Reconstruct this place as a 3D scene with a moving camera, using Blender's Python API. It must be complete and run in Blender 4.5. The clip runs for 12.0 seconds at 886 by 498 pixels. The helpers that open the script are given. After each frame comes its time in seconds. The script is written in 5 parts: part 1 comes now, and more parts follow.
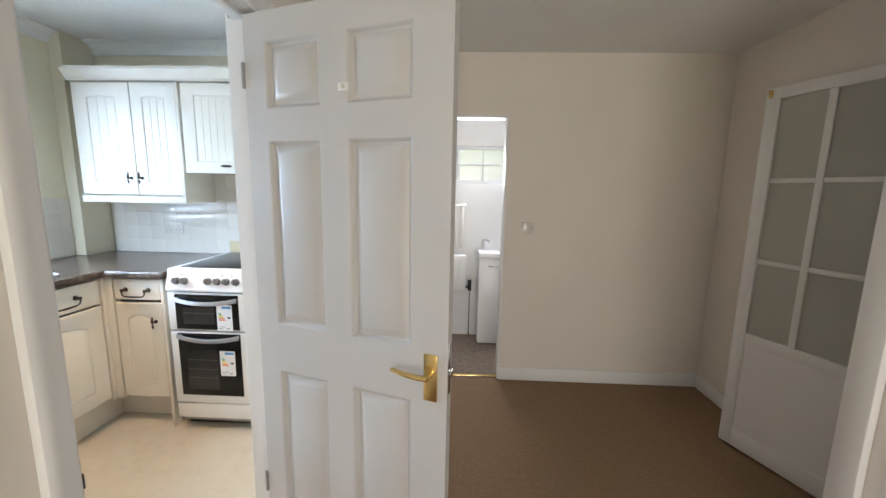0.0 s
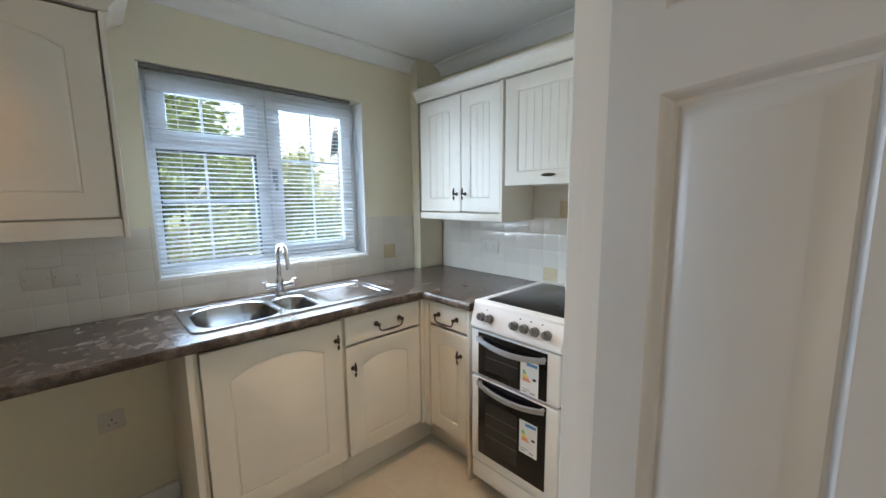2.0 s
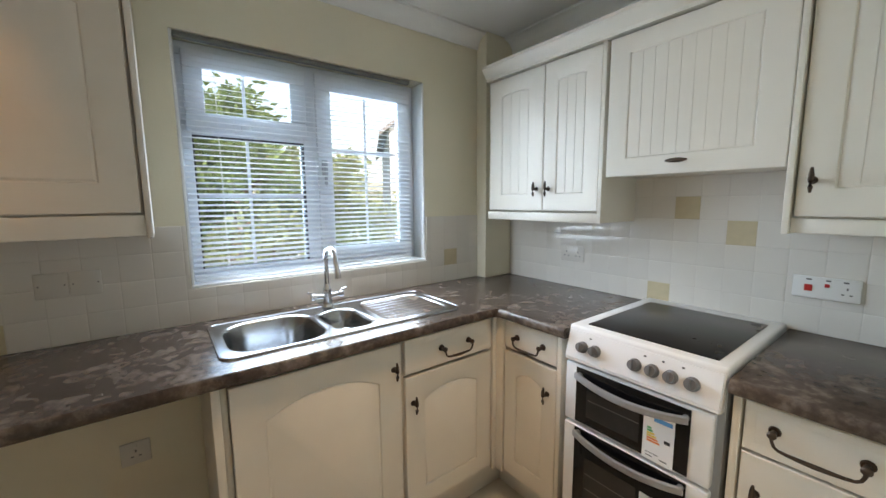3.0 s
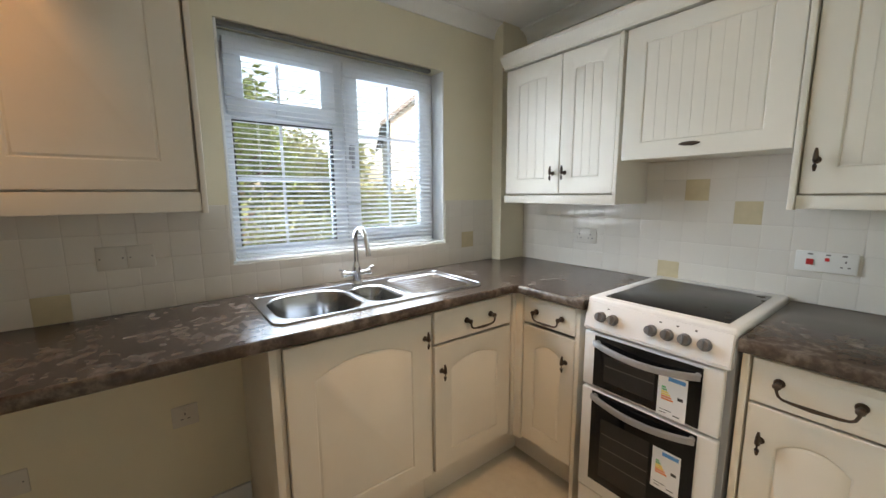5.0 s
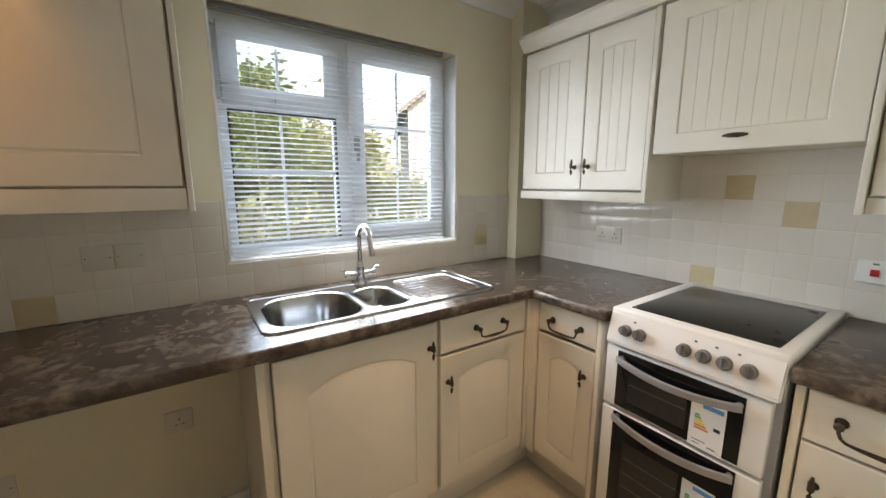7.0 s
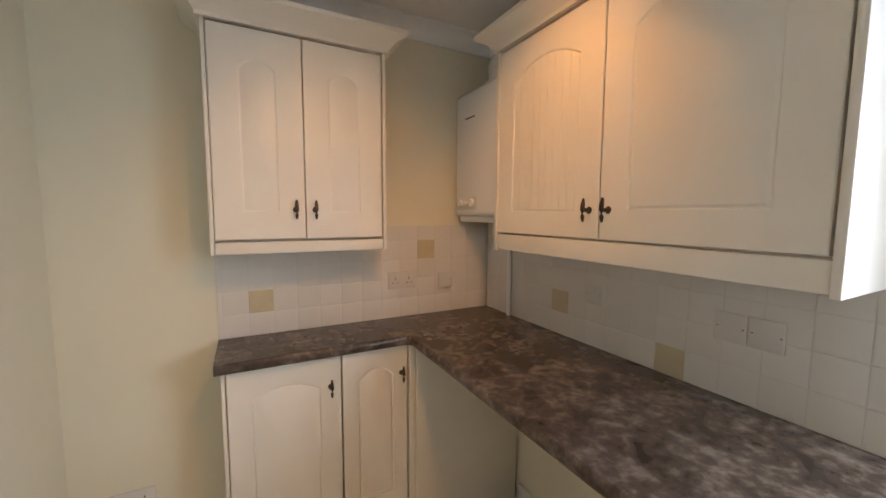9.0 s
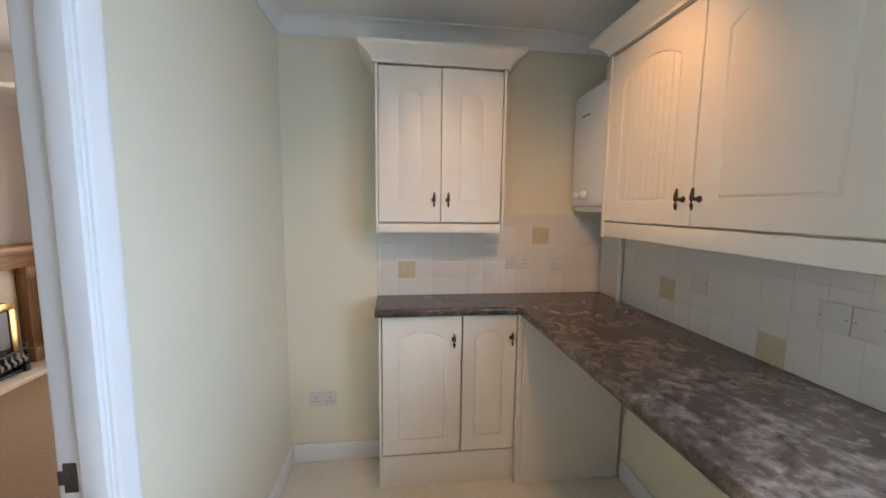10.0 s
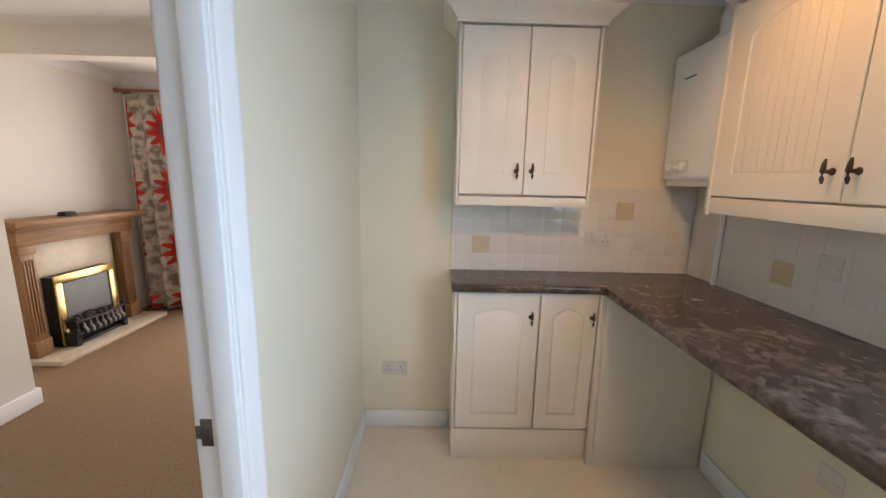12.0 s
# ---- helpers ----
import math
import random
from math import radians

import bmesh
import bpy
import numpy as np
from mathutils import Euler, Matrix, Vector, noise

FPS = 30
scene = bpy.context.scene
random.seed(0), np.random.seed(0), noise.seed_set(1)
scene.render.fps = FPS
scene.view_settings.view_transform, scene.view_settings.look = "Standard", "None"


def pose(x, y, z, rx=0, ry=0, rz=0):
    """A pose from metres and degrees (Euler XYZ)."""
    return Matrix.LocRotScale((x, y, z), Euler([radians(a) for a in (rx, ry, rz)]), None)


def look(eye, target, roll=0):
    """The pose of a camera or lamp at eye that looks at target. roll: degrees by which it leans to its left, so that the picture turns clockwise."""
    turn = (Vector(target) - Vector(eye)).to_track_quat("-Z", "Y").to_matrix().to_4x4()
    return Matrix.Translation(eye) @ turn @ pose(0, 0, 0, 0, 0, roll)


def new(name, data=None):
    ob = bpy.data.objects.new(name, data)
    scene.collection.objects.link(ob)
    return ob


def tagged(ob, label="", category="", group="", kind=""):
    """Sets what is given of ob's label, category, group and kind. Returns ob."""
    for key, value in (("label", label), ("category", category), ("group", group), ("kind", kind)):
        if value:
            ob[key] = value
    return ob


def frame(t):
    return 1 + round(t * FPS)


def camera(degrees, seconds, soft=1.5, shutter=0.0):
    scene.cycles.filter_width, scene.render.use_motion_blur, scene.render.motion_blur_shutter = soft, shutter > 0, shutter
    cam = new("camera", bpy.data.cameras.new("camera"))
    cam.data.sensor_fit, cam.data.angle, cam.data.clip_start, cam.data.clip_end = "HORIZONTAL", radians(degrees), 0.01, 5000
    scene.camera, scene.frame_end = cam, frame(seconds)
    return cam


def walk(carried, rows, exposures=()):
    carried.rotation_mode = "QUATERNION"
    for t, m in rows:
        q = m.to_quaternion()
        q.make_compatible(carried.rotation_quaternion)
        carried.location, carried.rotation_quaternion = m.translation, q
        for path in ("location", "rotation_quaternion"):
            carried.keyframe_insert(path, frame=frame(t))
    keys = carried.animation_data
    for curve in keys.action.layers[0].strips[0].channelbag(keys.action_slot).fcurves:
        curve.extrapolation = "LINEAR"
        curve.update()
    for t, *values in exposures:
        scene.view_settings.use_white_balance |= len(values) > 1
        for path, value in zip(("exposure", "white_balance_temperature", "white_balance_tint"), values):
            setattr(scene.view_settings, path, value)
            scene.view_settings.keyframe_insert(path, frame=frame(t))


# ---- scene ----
cam = camera(99.5, 12.0)
PATH = [
    (0, (2.497, 0.963, 1.388), (2.422, 2.938, 1.082), 1.1),
    (0.5, (2.416, 1.082, 1.391), (1.648, 2.905, 1.099), -0.0),
    (1, (2.346, 1.298, 1.382), (1.352, 3.01, 1.098), -0.3),
    (1.5, (2.236, 1.521, 1.407), (1.003, 3.07, 1.126), -0.4),
    (2, (2.049, 1.648, 1.405), (0.604, 3.004, 1.139), -0.6),
    (2.5, (1.846, 1.747, 1.384), (0.304, 2.996, 1.134), -0.6),
    (3, (1.677, 1.77, 1.375), (0.091, 2.963, 1.125), -0.5),
    (5, (1.691, 1.617, 1.331), (0.115, 2.814, 1.042), -0.4),
    (5.5, (1.735, 1.594, 1.307), (0.166, 2.798, 1.008), -0.3),
    (6, (1.75, 1.597, 1.32), (0.186, 2.8, 0.997), -0.2),
    (6.5, (1.699, 1.648, 1.34), (0.139, 2.852, 1.001), -0.1),
    (6.7, (1.667, 1.681, 1.347), (0.105, 2.882, 1.005), -0.1),
    (8.3, (1.278, 1.859, 1.398), (-0.583, 1.164, 1.164), -0.0),
    (8.5, (1.237, 1.885, 1.402), (-0.436, 0.808, 1.197), -0.1),
    (9, (1.153, 1.995, 1.42), (0.23, 0.23, 1.237), 0.3),
    (9.5, (1.172, 2.152, 1.407), (0.763, 0.203, 1.219), 0.7),
    (10, (1.167, 2.318, 1.402), (0.921, 0.346, 1.179), 0.7),
    (10.5, (1.147, 2.402, 1.383), (0.938, 0.431, 1.114), 0.8),
    (11, (1.147, 2.431, 1.388), (0.955, 0.466, 1.069), 0.9),
    (11.5, (1.212, 2.394, 1.395), (1.015, 0.433, 1.053), 1.0),
    (12, (1.336, 2.25, 1.388), (1.308, 0.283, 1.027), 1.3),
]
# the clip's camera: brightness in stops, white balance in kelvin and tint
EXPOSURES = [(0, 2.45, 6500, 14), (0.5, 2.12, 6300, 14), (1, 1.86, 6300, 13), (1.5, 1.74, 6650, 14), (3, 1.56, 7500, 17), (5, 1.54, 8200, 19), (6.7, 1.54, 8200, 19),
             (8.3, 1.20, 13000, 34), (8.7, 1.58, 10300, 30), (9.4, 2.32, 6350, 18), (10.5, 2.08, 6500, 18), (12, 2.24, 6700, 18)]
walk(cam, [(t, look(e, g, r)) for t, e, g, r in PATH], EXPOSURES)

# ---- world and light ----
world = bpy.data.worlds.new("world")
scene.world = world
world.use_nodes = True
wn = world.node_tree
sky = wn.nodes.new("ShaderNodeTexSky")
sky.sky_type = "NISHITA"
sky.sun_disc = False
sky.sun_elevation = radians(40)
sky.sun_rotation = radians(84)
sky.air_density, sky.dust_density = 1.2, 3.0
wn.links.new(sky.outputs[0], wn.nodes["Background"].inputs[0])
wn.nodes["Background"].inputs[1].default_value = 0.15


def lamp(name, kind, m, energy, colour, **more):
    d = bpy.data.lights.new(name, kind)
    d.energy, d.color = energy, colour
    for k, v in more.items():
        if k == "size":
            d.size = v
        elif k == "size_y":
            d.shape, d.size_y = "RECTANGLE", v
        elif k == "angle":
            d.angle = v
        elif k == "spot":
            d.spot_size, d.spot_blend = v
        elif k == "spread":
            d.spread = v
        elif k == "radius":
            d.shadow_soft_size = v
    ob = new(name, d)
    ob.matrix_world = m
    return ob


lamp("sun", "SUN", look((8, 0.8, 6.8), (0, 0, 0)), 5.0, (1, 0.96, 0.9), angle=radians(8))
# daylight that enters through the patio glazing of the living room and the bathroom window
lamp("patio_daylight", "AREA", look((3.05, -1.56, 1.08), (3.25, 3.6, 1.30)), 6.2, (1.0, 0.93, 0.85), size=1.5, size_y=1.92, spread=radians(150))
lamp("bath_daylight", "AREA", look((2.72, 4.46, 1.63), (2.72, 3.0, 1.2)), 2.6, (0.9, 0.95, 1.0), size=0.5, size_y=0.32)
# sky light in the outer reveal of the kitchen window
lamp("kitchen_daylight", "AREA", look((-0.20, 2.378, 1.52), (1.7, 2.378, 1.52)), 8.0, (0.42, 0.68, 1.0), size=1.02, size_y=0.88)
for z in (1.15, 1.30, 1.45, 1.60, 1.75, 1.90):
    lamp("kitchen_skylight", "AREA", look((0.002, 2.41, z), (1.7, 2.41, z - 1.05)), 0.90, (0.60, 0.80, 1.0), size=0.90, size_y=0.05, spread=radians(165))
# the lit lamps of the ceiling spotlight bar
lamp("spot_bulb", "SPOT", look((0.655, 1.235, 2.145), (0.27, 1.06, 1.62)), 2.5, (1.0, 0.50, 0.16), spot=(radians(100), 0.95), radius=0.015)
lamp("spot_bulb_floor", "SPOT", look((0.95, 2.33, 2.14), (0.95, 2.40, 0.0)), 10.5, (1.0, 0.72, 0.45), spot=(radians(96), 1.0), radius=0.02)
lamp("spot_bulb_end", "SPOT", look((0.83, 1.81, 2.14), (0.80, 0.45, 0.95)), 6.0, (1.0, 0.60, 0.28), spot=(radians(80), 1.0), radius=0.014)

# ---- materials ----


def mat(name, colour, rough=0.5, metal=0.0, vary=0.06, scale=6.0, bump=0.0, bscale=200.0, grime=0.0, spec=0.5, coat=0.0, objrand=0.0):
    """Painted or solid surface: base colour with a fine and a broad variation, and a fine relief."""
    m = bpy.data.materials.new(name)
    m.use_nodes = True
    t = m.node_tree
    b = t.nodes["Principled BSDF"]
    b.inputs["Roughness"].default_value = rough
    b.inputs["Metallic"].default_value = metal
    b.inputs["Specular IOR Level"].default_value = spec
    b.inputs["Coat Weight"].default_value = coat
    co = t.nodes.new("ShaderNodeTexCoord")
    n1 = t.nodes.new("ShaderNodeTexNoise")
    n1.inputs["Scale"].default_value = scale
    n1.inputs["Detail"].default_value = 6
    t.links.new(co.outputs["Object"], n1.inputs["Vector"])
    ramp = t.nodes.new("ShaderNodeValToRGB")
    lo = [max(0, c * (1 - vary - grime)) for c in colour]
    hi = [min(1, c * (1 + vary)) for c in colour]
    ramp.color_ramp.elements[0].position, ramp.color_ramp.elements[1].position = 0.3, 0.7
    ramp.color_ramp.elements[0].color, ramp.color_ramp.elements[1].color = (*lo, 1), (*hi, 1)
    t.links.new(n1.outputs["Fac"], ramp.inputs["Fac"])
    last = ramp.outputs["Color"]
    if objrand:
        oi = t.nodes.new("ShaderNodeObjectInfo")
        hs = t.nodes.new("ShaderNodeHueSaturation")
        mr = t.nodes.new("ShaderNodeMapRange")
        mr.inputs["To Min"].default_value, mr.inputs["To Max"].default_value = 1 - objrand, 1 + objrand
        t.links.new(oi.outputs["Random"], mr.inputs["Value"])
        t.links.new(mr.outputs[0], hs.inputs["Value"])
        t.links.new(last, hs.inputs["Color"])
        last = hs.outputs["Color"]
    t.links.new(last, b.inputs["Base Color"])
    rr = t.nodes.new("ShaderNodeMapRange")
    rr.inputs["To Min"].default_value, rr.inputs["To Max"].default_value = max(0.02, rough - 0.025), min(1, rough + 0.025)
    t.links.new(n1.outputs["Fac"], rr.inputs["Value"])
    t.links.new(rr.outputs[0], b.inputs["Roughness"])
    if bump:
        n2 = t.nodes.new("ShaderNodeTexNoise")
        n2.inputs["Scale"].default_value = bscale
        n2.inputs["Detail"].default_value = 4
        bp = t.nodes.new("ShaderNodeBump")
        bp.inputs["Strength"].default_value = bump
        bp.inputs["Distance"].default_value = 0.002
        t.links.new(co.outputs["Object"], n2.inputs["Vector"])
        t.links.new(n2.outputs["Fac"], bp.inputs["Height"])
        t.links.new(bp.outputs["Normal"], b.inputs["Normal"])
    return m


def stone_mat(name, cols, rough, scale, stretch=(1, 1, 1)):
    """Mottled laminate or marble: three colours over a two-scale cloud."""
    m = bpy.data.materials.new(name)
    m.use_nodes = True
    t = m.node_tree
    b = t.nodes["Principled BSDF"]
    b.inputs["Roughness"].default_value = rough
    co = t.nodes.new("ShaderNodeTexCoord")
    mp = t.nodes.new("ShaderNodeMapping")
    mp.inputs["Scale"].default_value = stretch
    t.links.new(co.outputs["Object"], mp.inputs["Vector"])
    n1 = t.nodes.new("ShaderNodeTexNoise")
    n1.inputs["Scale"].default_value, n1.inputs["Detail"].default_value, n1.inputs["Roughness"].default_value = scale, 9, 0.68
    n1.inputs["Distortion"].default_value = 0.25
    n2 = t.nodes.new("ShaderNodeTexNoise")
    n2.inputs["Scale"].default_value, n2.inputs["Detail"].default_value = scale * 4.2, 6
    n2.inputs["Roughness"].default_value = 0.6
    t.links.new(mp.outputs[0], n1.inputs["Vector"])
    t.links.new(mp.outputs[0], n2.inputs["Vector"])
    mx = t.nodes.new("ShaderNodeMath")
    mx.operation = "MULTIPLY_ADD"
    mx.inputs[1].default_value = 0.58
    md = t.nodes.new("ShaderNodeMath")
    md.operation = "MULTIPLY"
    md.inputs[1].default_value = 0.42
    t.links.new(n2.outputs["Fac"], md.inputs[0])
    t.links.new(n1.outputs["Fac"], mx.inputs[0])
    t.links.new(md.outputs[0], mx.inputs[2])
    r = t.nodes.new("ShaderNodeValToRGB")
    r.color_ramp.elements[0].position, r.color_ramp.elements[0].color = 0.33, (*cols[0], 1)
    r.color_ramp.elements[1].position, r.color_ramp.elements[1].color = 0.74, (*cols[2], 1)
    e = r.color_ramp.elements.new(0.5)
    e.color = (*cols[1], 1)
    t.links.new(mx.outputs[0], r.inputs["Fac"])
    t.links.new(r.outputs[0], b.inputs["Base Color"])
    bp = t.nodes.new("ShaderNodeBump")
    bp.inputs["Strength"].default_value, bp.inputs["Distance"].default_value = 0.05, 0.001
    t.links.new(n2.outputs["Fac"], bp.inputs["Height"])
    t.links.new(bp.outputs["Normal"], b.inputs["Normal"])
    return m


def wood_mat(name, cols, rough, axis):
    m = bpy.data.materials.new(name)
    m.use_nodes = True
    t = m.node_tree
    b = t.nodes["Principled BSDF"]
    b.inputs["Roughness"].default_value = rough
    co = t.nodes.new("ShaderNodeTexCoord")
    mp = t.nodes.new("ShaderNodeMapping")
    mp.inputs["Scale"].default_value = [2.0 if i == axis else 26.0 for i in range(3)]
    n = t.nodes.new("ShaderNodeTexNoise")
    n.inputs["Scale"].default_value, n.inputs["Detail"].default_value, n.inputs["Distortion"].default_value = 1.6, 8, 0.6
    r = t.nodes.new("ShaderNodeValToRGB")
    r.color_ramp.elements[0].position, r.color_ramp.elements[0].color = 0.3, (*cols[0], 1)
    r.color_ramp.elements[1].position, r.color_ramp.elements[1].color = 0.7, (*cols[1], 1)
    t.links.new(co.outputs["Object"], mp.inputs["Vector"])
    t.links.new(mp.outputs[0], n.inputs["Vector"])
    t.links.new(n.outputs["Fac"], r.inputs["Fac"])
    t.links.new(r.outputs[0], b.inputs["Base Color"])
    return m


def glass_mat(name, tint=(1, 1, 1), rough=0.0, haze=0.0):
    """Thin pane: light passes, the gloss follows the angle; haze adds a frosted share."""
    m = bpy.data.materials.new(name)
    m.use_nodes = True
    t = m.node_tree
    t.nodes.remove(t.nodes["Principled BSDF"])
    out = t.nodes["Material Output"]
    tr = t.nodes.new("ShaderNodeBsdfTransparent")
    tr.inputs[0].default_value = (*tint, 1)
    gl = t.nodes.new("ShaderNodeBsdfGlossy")
    gl.inputs["Roughness"].default_value = 0.02 + rough
    fr = t.nodes.new("ShaderNodeFresnel")
    fr.inputs[0].default_value = 1.45
    mx = t.nodes.new("ShaderNodeMixShader")
    t.links.new(fr.outputs[0], mx.inputs[0])
    t.links.new(tr.outputs[0], mx.inputs[1])
    t.links.new(gl.outputs[0], mx.inputs[2])
    last = mx
    if haze:
        df = t.nodes.new("ShaderNodeBsdfTranslucent")
        df.inputs[0].default_value = (0.8, 0.82, 0.78, 1)
        m2 = t.nodes.new("ShaderNodeMixShader")
        m2.inputs[0].default_value = haze
        t.links.new(mx.outputs[0], m2.inputs[1])
        dr_ = t.nodes.new("ShaderNodeBsdfDiffuse")
        dr_.inputs[0].default_value = (0.74, 0.74, 0.70, 1)
        m3 = t.nodes.new("ShaderNodeMixShader")
        t.links.new(df.outputs[0], m3.inputs[1])
        t.links.new(dr_.outputs[0], m3.inputs[2])
        t.links.new(m3.outputs[0], m2.inputs[2])
        last = m2
    t.links.new(last.outputs[0], out.inputs[0])
    return m


def steel_mat(name, colour, rough, axis):
    m = mat(name, colour, rough, 1.0, 0.04, 3)
    t = m.node_tree
    b = t.nodes["Principled BSDF"]
    co = t.nodes.new("ShaderNodeTexCoord")
    mp = t.nodes.new("ShaderNodeMapping")
    mp.inputs["Scale"].default_value = [8 if i == axis else 900 for i in range(3)]
    n = t.nodes.new("ShaderNodeTexNoise")
    n.inputs["Scale"].default_value = 1.0
    bp = t.nodes.new("ShaderNodeBump")
    bp.inputs["Strength"].default_value, bp.inputs["Distance"].default_value = 0.08, 0.0005
    t.links.new(co.outputs["Object"], mp.inputs["Vector"])
    t.links.new(mp.outputs[0], n.inputs["Vector"])
    t.links.new(n.outputs["Fac"], bp.inputs["Height"])
    t.links.new(bp.outputs["Normal"], b.inputs["Normal"])
    return m


def flower_mat(name):
    """Printed curtain cloth: red ragged flowers and grey leaves on beige."""
    m = bpy.data.materials.new(name)
    m.use_nodes = True
    t = m.node_tree
    b = t.nodes["Principled BSDF"]
    b.inputs["Roughness"].default_value = 0.9
    uv = t.nodes.new("ShaderNodeUVMap")
    vo = t.nodes.new("ShaderNodeTexVoronoi")
    vo.voronoi_dimensions = "2D"
    vo.inputs["Scale"].default_value, vo.inputs["Randomness"].default_value = 1.7, 0.15
    t.links.new(uv.outputs[0], vo.inputs["Vector"])
    sc = t.nodes.new("ShaderNodeVectorMath")
    sc.operation = "SUBTRACT"
    t.links.new(uv.outputs[0], sc.inputs[0])
    t.links.new(vo.outputs["Position"], sc.inputs[1])
    sep = t.nodes.new("ShaderNodeSeparateXYZ")
    t.links.new(sc.outputs[0], sep.inputs[0])
    at = t.nodes.new("ShaderNodeMath")
    at.operation = "ARCTAN2"
    t.links.new(sep.outputs[1], at.inputs[0])
    t.links.new(sep.outputs[0], at.inputs[1])
    ml = t.nodes.new("ShaderNodeMath")
    ml.operation = "MULTIPLY"
    ml.inputs[1].default_value = 13
    sn = t.nodes.new("ShaderNodeMath")
    sn.operation = "SINE"
    t.links.new(at.outputs[0], ml.inputs[0])
    t.links.new(ml.outputs[0], sn.inputs[0])
    ma = t.nodes.new("ShaderNodeMath")
    ma.operation = "MULTIPLY_ADD"
    ma.inputs[1].default_value = 0.065
    t.links.new(sn.outputs[0], ma.inputs[0])
    t.links.new(vo.outputs["Distance"], ma.inputs[2])
    r = t.nodes.new("ShaderNodeValToRGB")
    r.color_ramp.interpolation = "EASE"
    r.color_ramp.elements[0].position, r.color_ramp.elements[0].color = 0.0, (0.13, 0.10, 0.075, 1)
    r.color_ramp.elements[1].position, r.color_ramp.elements[1].color = 1.0, (0, 0, 0, 1)
    for p, c in ((0.09, (0.12, 0.085, 0.065, 1)), (0.12, (0.40, 0.020, 0.016, 1)), (0.26, (0.58, 0.04, 0.026, 1))):
        e = r.color_ramp.elements.new(p)
        e.color = c
    t.links.new(ma.outputs[0], r.inputs["Fac"])
    st = t.nodes.new("ShaderNodeMath")
    st.operation = "LESS_THAN"
    st.inputs[1].default_value = 0.32
    t.links.new(ma.outputs[0], st.inputs[0])
    n = t.nodes.new("ShaderNodeTexNoise")
    n.inputs["Scale"].default_value, n.inputs["Detail"].default_value = 11, 3
    t.links.new(uv.outputs[0], n.inputs["Vector"])
    r2 = t.nodes.new("ShaderNodeValToRGB")
    r2.color_ramp.elements[0].position, r2.color_ramp.elements[0].color = 0.40, (0.22, 0.20, 0.165, 1)
    r2.color_ramp.elements[1].position, r2.color_ramp.elements[1].color = 0.56, (0.58, 0.50, 0.42, 1)
    t.links.new(n.outputs["Fac"], r2.inputs["Fac"])
    mx = t.nodes.new("ShaderNodeMix")
    mx.data_type = "RGBA"
    t.links.new(st.outputs[0], mx.inputs["Factor"])
    t.links.new(r2.outputs[0], mx.inputs["A"])
    t.links.new(r.outputs[0], mx.inputs["B"])
    t.links.new(mx.outputs["Result"], b.inputs["Base Color"])
    return m


M_WALL_K = mat("kitchen_cream_paint", (0.77, 0.715, 0.56), 0.34, vary=0.03, scale=2.2, bump=0.12, bscale=110, spec=0.5)
M_WALL_H = mat("hall_magnolia_paint", (0.78, 0.727, 0.665), 0.6, vary=0.025, scale=2.0, bump=0.12, bscale=110)
M_CEIL = mat("ceiling_white_paint", (0.82, 0.82, 0.80), 0.8, vary=0.02, scale=3, bump=0.4, bscale=90)
M_TRIM = mat("gloss_white_trim", (0.82, 0.82, 0.81), 0.36, vary=0.006, scale=9)
# white door; its weaker light is put into the colour as grey
M_DOOR = mat("white_door_paint_dimmed", (0.56, 0.552, 0.545), 0.38, vary=0.02, scale=5, bump=0.08, bscale=150)
M_CAB = mat("cream_foil", (0.80, 0.745, 0.655), 0.36, vary=0.02, scale=7, bump=0.04, bscale=260)
M_CABIN = mat("cream_panel", (0.76, 0.70, 0.60), 0.5, vary=0.03, scale=6, bump=0.05, bscale=220)
M_WORK = stone_mat("brown_marble_laminate", ((0.014, 0.009, 0.007), (0.078, 0.055, 0.044), (0.30, 0.252, 0.215)), 0.24, 7.5)
M_TILE = mat("cream_white_glaze", (0.74, 0.70, 0.64), 0.08, vary=0.02, scale=5, bump=0.05, bscale=14, objrand=0.02)
M_TILEB = mat("beige_glaze", (0.60, 0.51, 0.34), 0.2, vary=0.10, scale=14, bump=0.1, bscale=40)
M_GROUT = mat("pale_grout", (0.66, 0.624, 0.566), 0.85, vary=0.05, scale=30)
M_VINYL = stone_mat("cream_vinyl", ((0.66, 0.585, 0.475), (0.71, 0.64, 0.53), (0.76, 0.69, 0.585)), 0.24, 6.0)
M_CARPET = mat("brown_carpet", (0.29, 0.195, 0.122), 0.95, vary=0.07, scale=60, bump=0.6, bscale=420, grime=0.05, spec=0.1)
M_CARPETB = mat("bath_floor", (0.22, 0.17, 0.13), 0.9, vary=0.2, scale=25, bump=0.8, bscale=300)
M_STEEL = steel_mat("brushed_steel", (0.36, 0.37, 0.385), 0.20, 1)
M_CHROME = mat("chrome", (0.62, 0.63, 0.65), 0.12, 1.0, 0.02)
M_BRONZE = mat("dark_bronze", (0.085, 0.06, 0.045), 0.45, 0.8, 0.25, 60)
M_BRASS = mat("polished_brass", (0.80, 0.60, 0.26), 0.26, 1.0, 0.08, 20)
M_APPL = mat("white_enamel", (0.84, 0.84, 0.84), 0.22, vary=0.01, scale=3)
M_BLACKG = mat("black_glass", (0.005, 0.005, 0.006), 0.06, vary=0.1, scale=3, spec=0.35)
M_HOB = mat("hob_ceramic", (0.014, 0.014, 0.015), 0.28, vary=0.1, scale=4, spec=0.4)
M_OVENW = mat("oven_window_glass", (0.030, 0.028, 0.027), 0.10, vary=0.3, scale=9, spec=0.4)
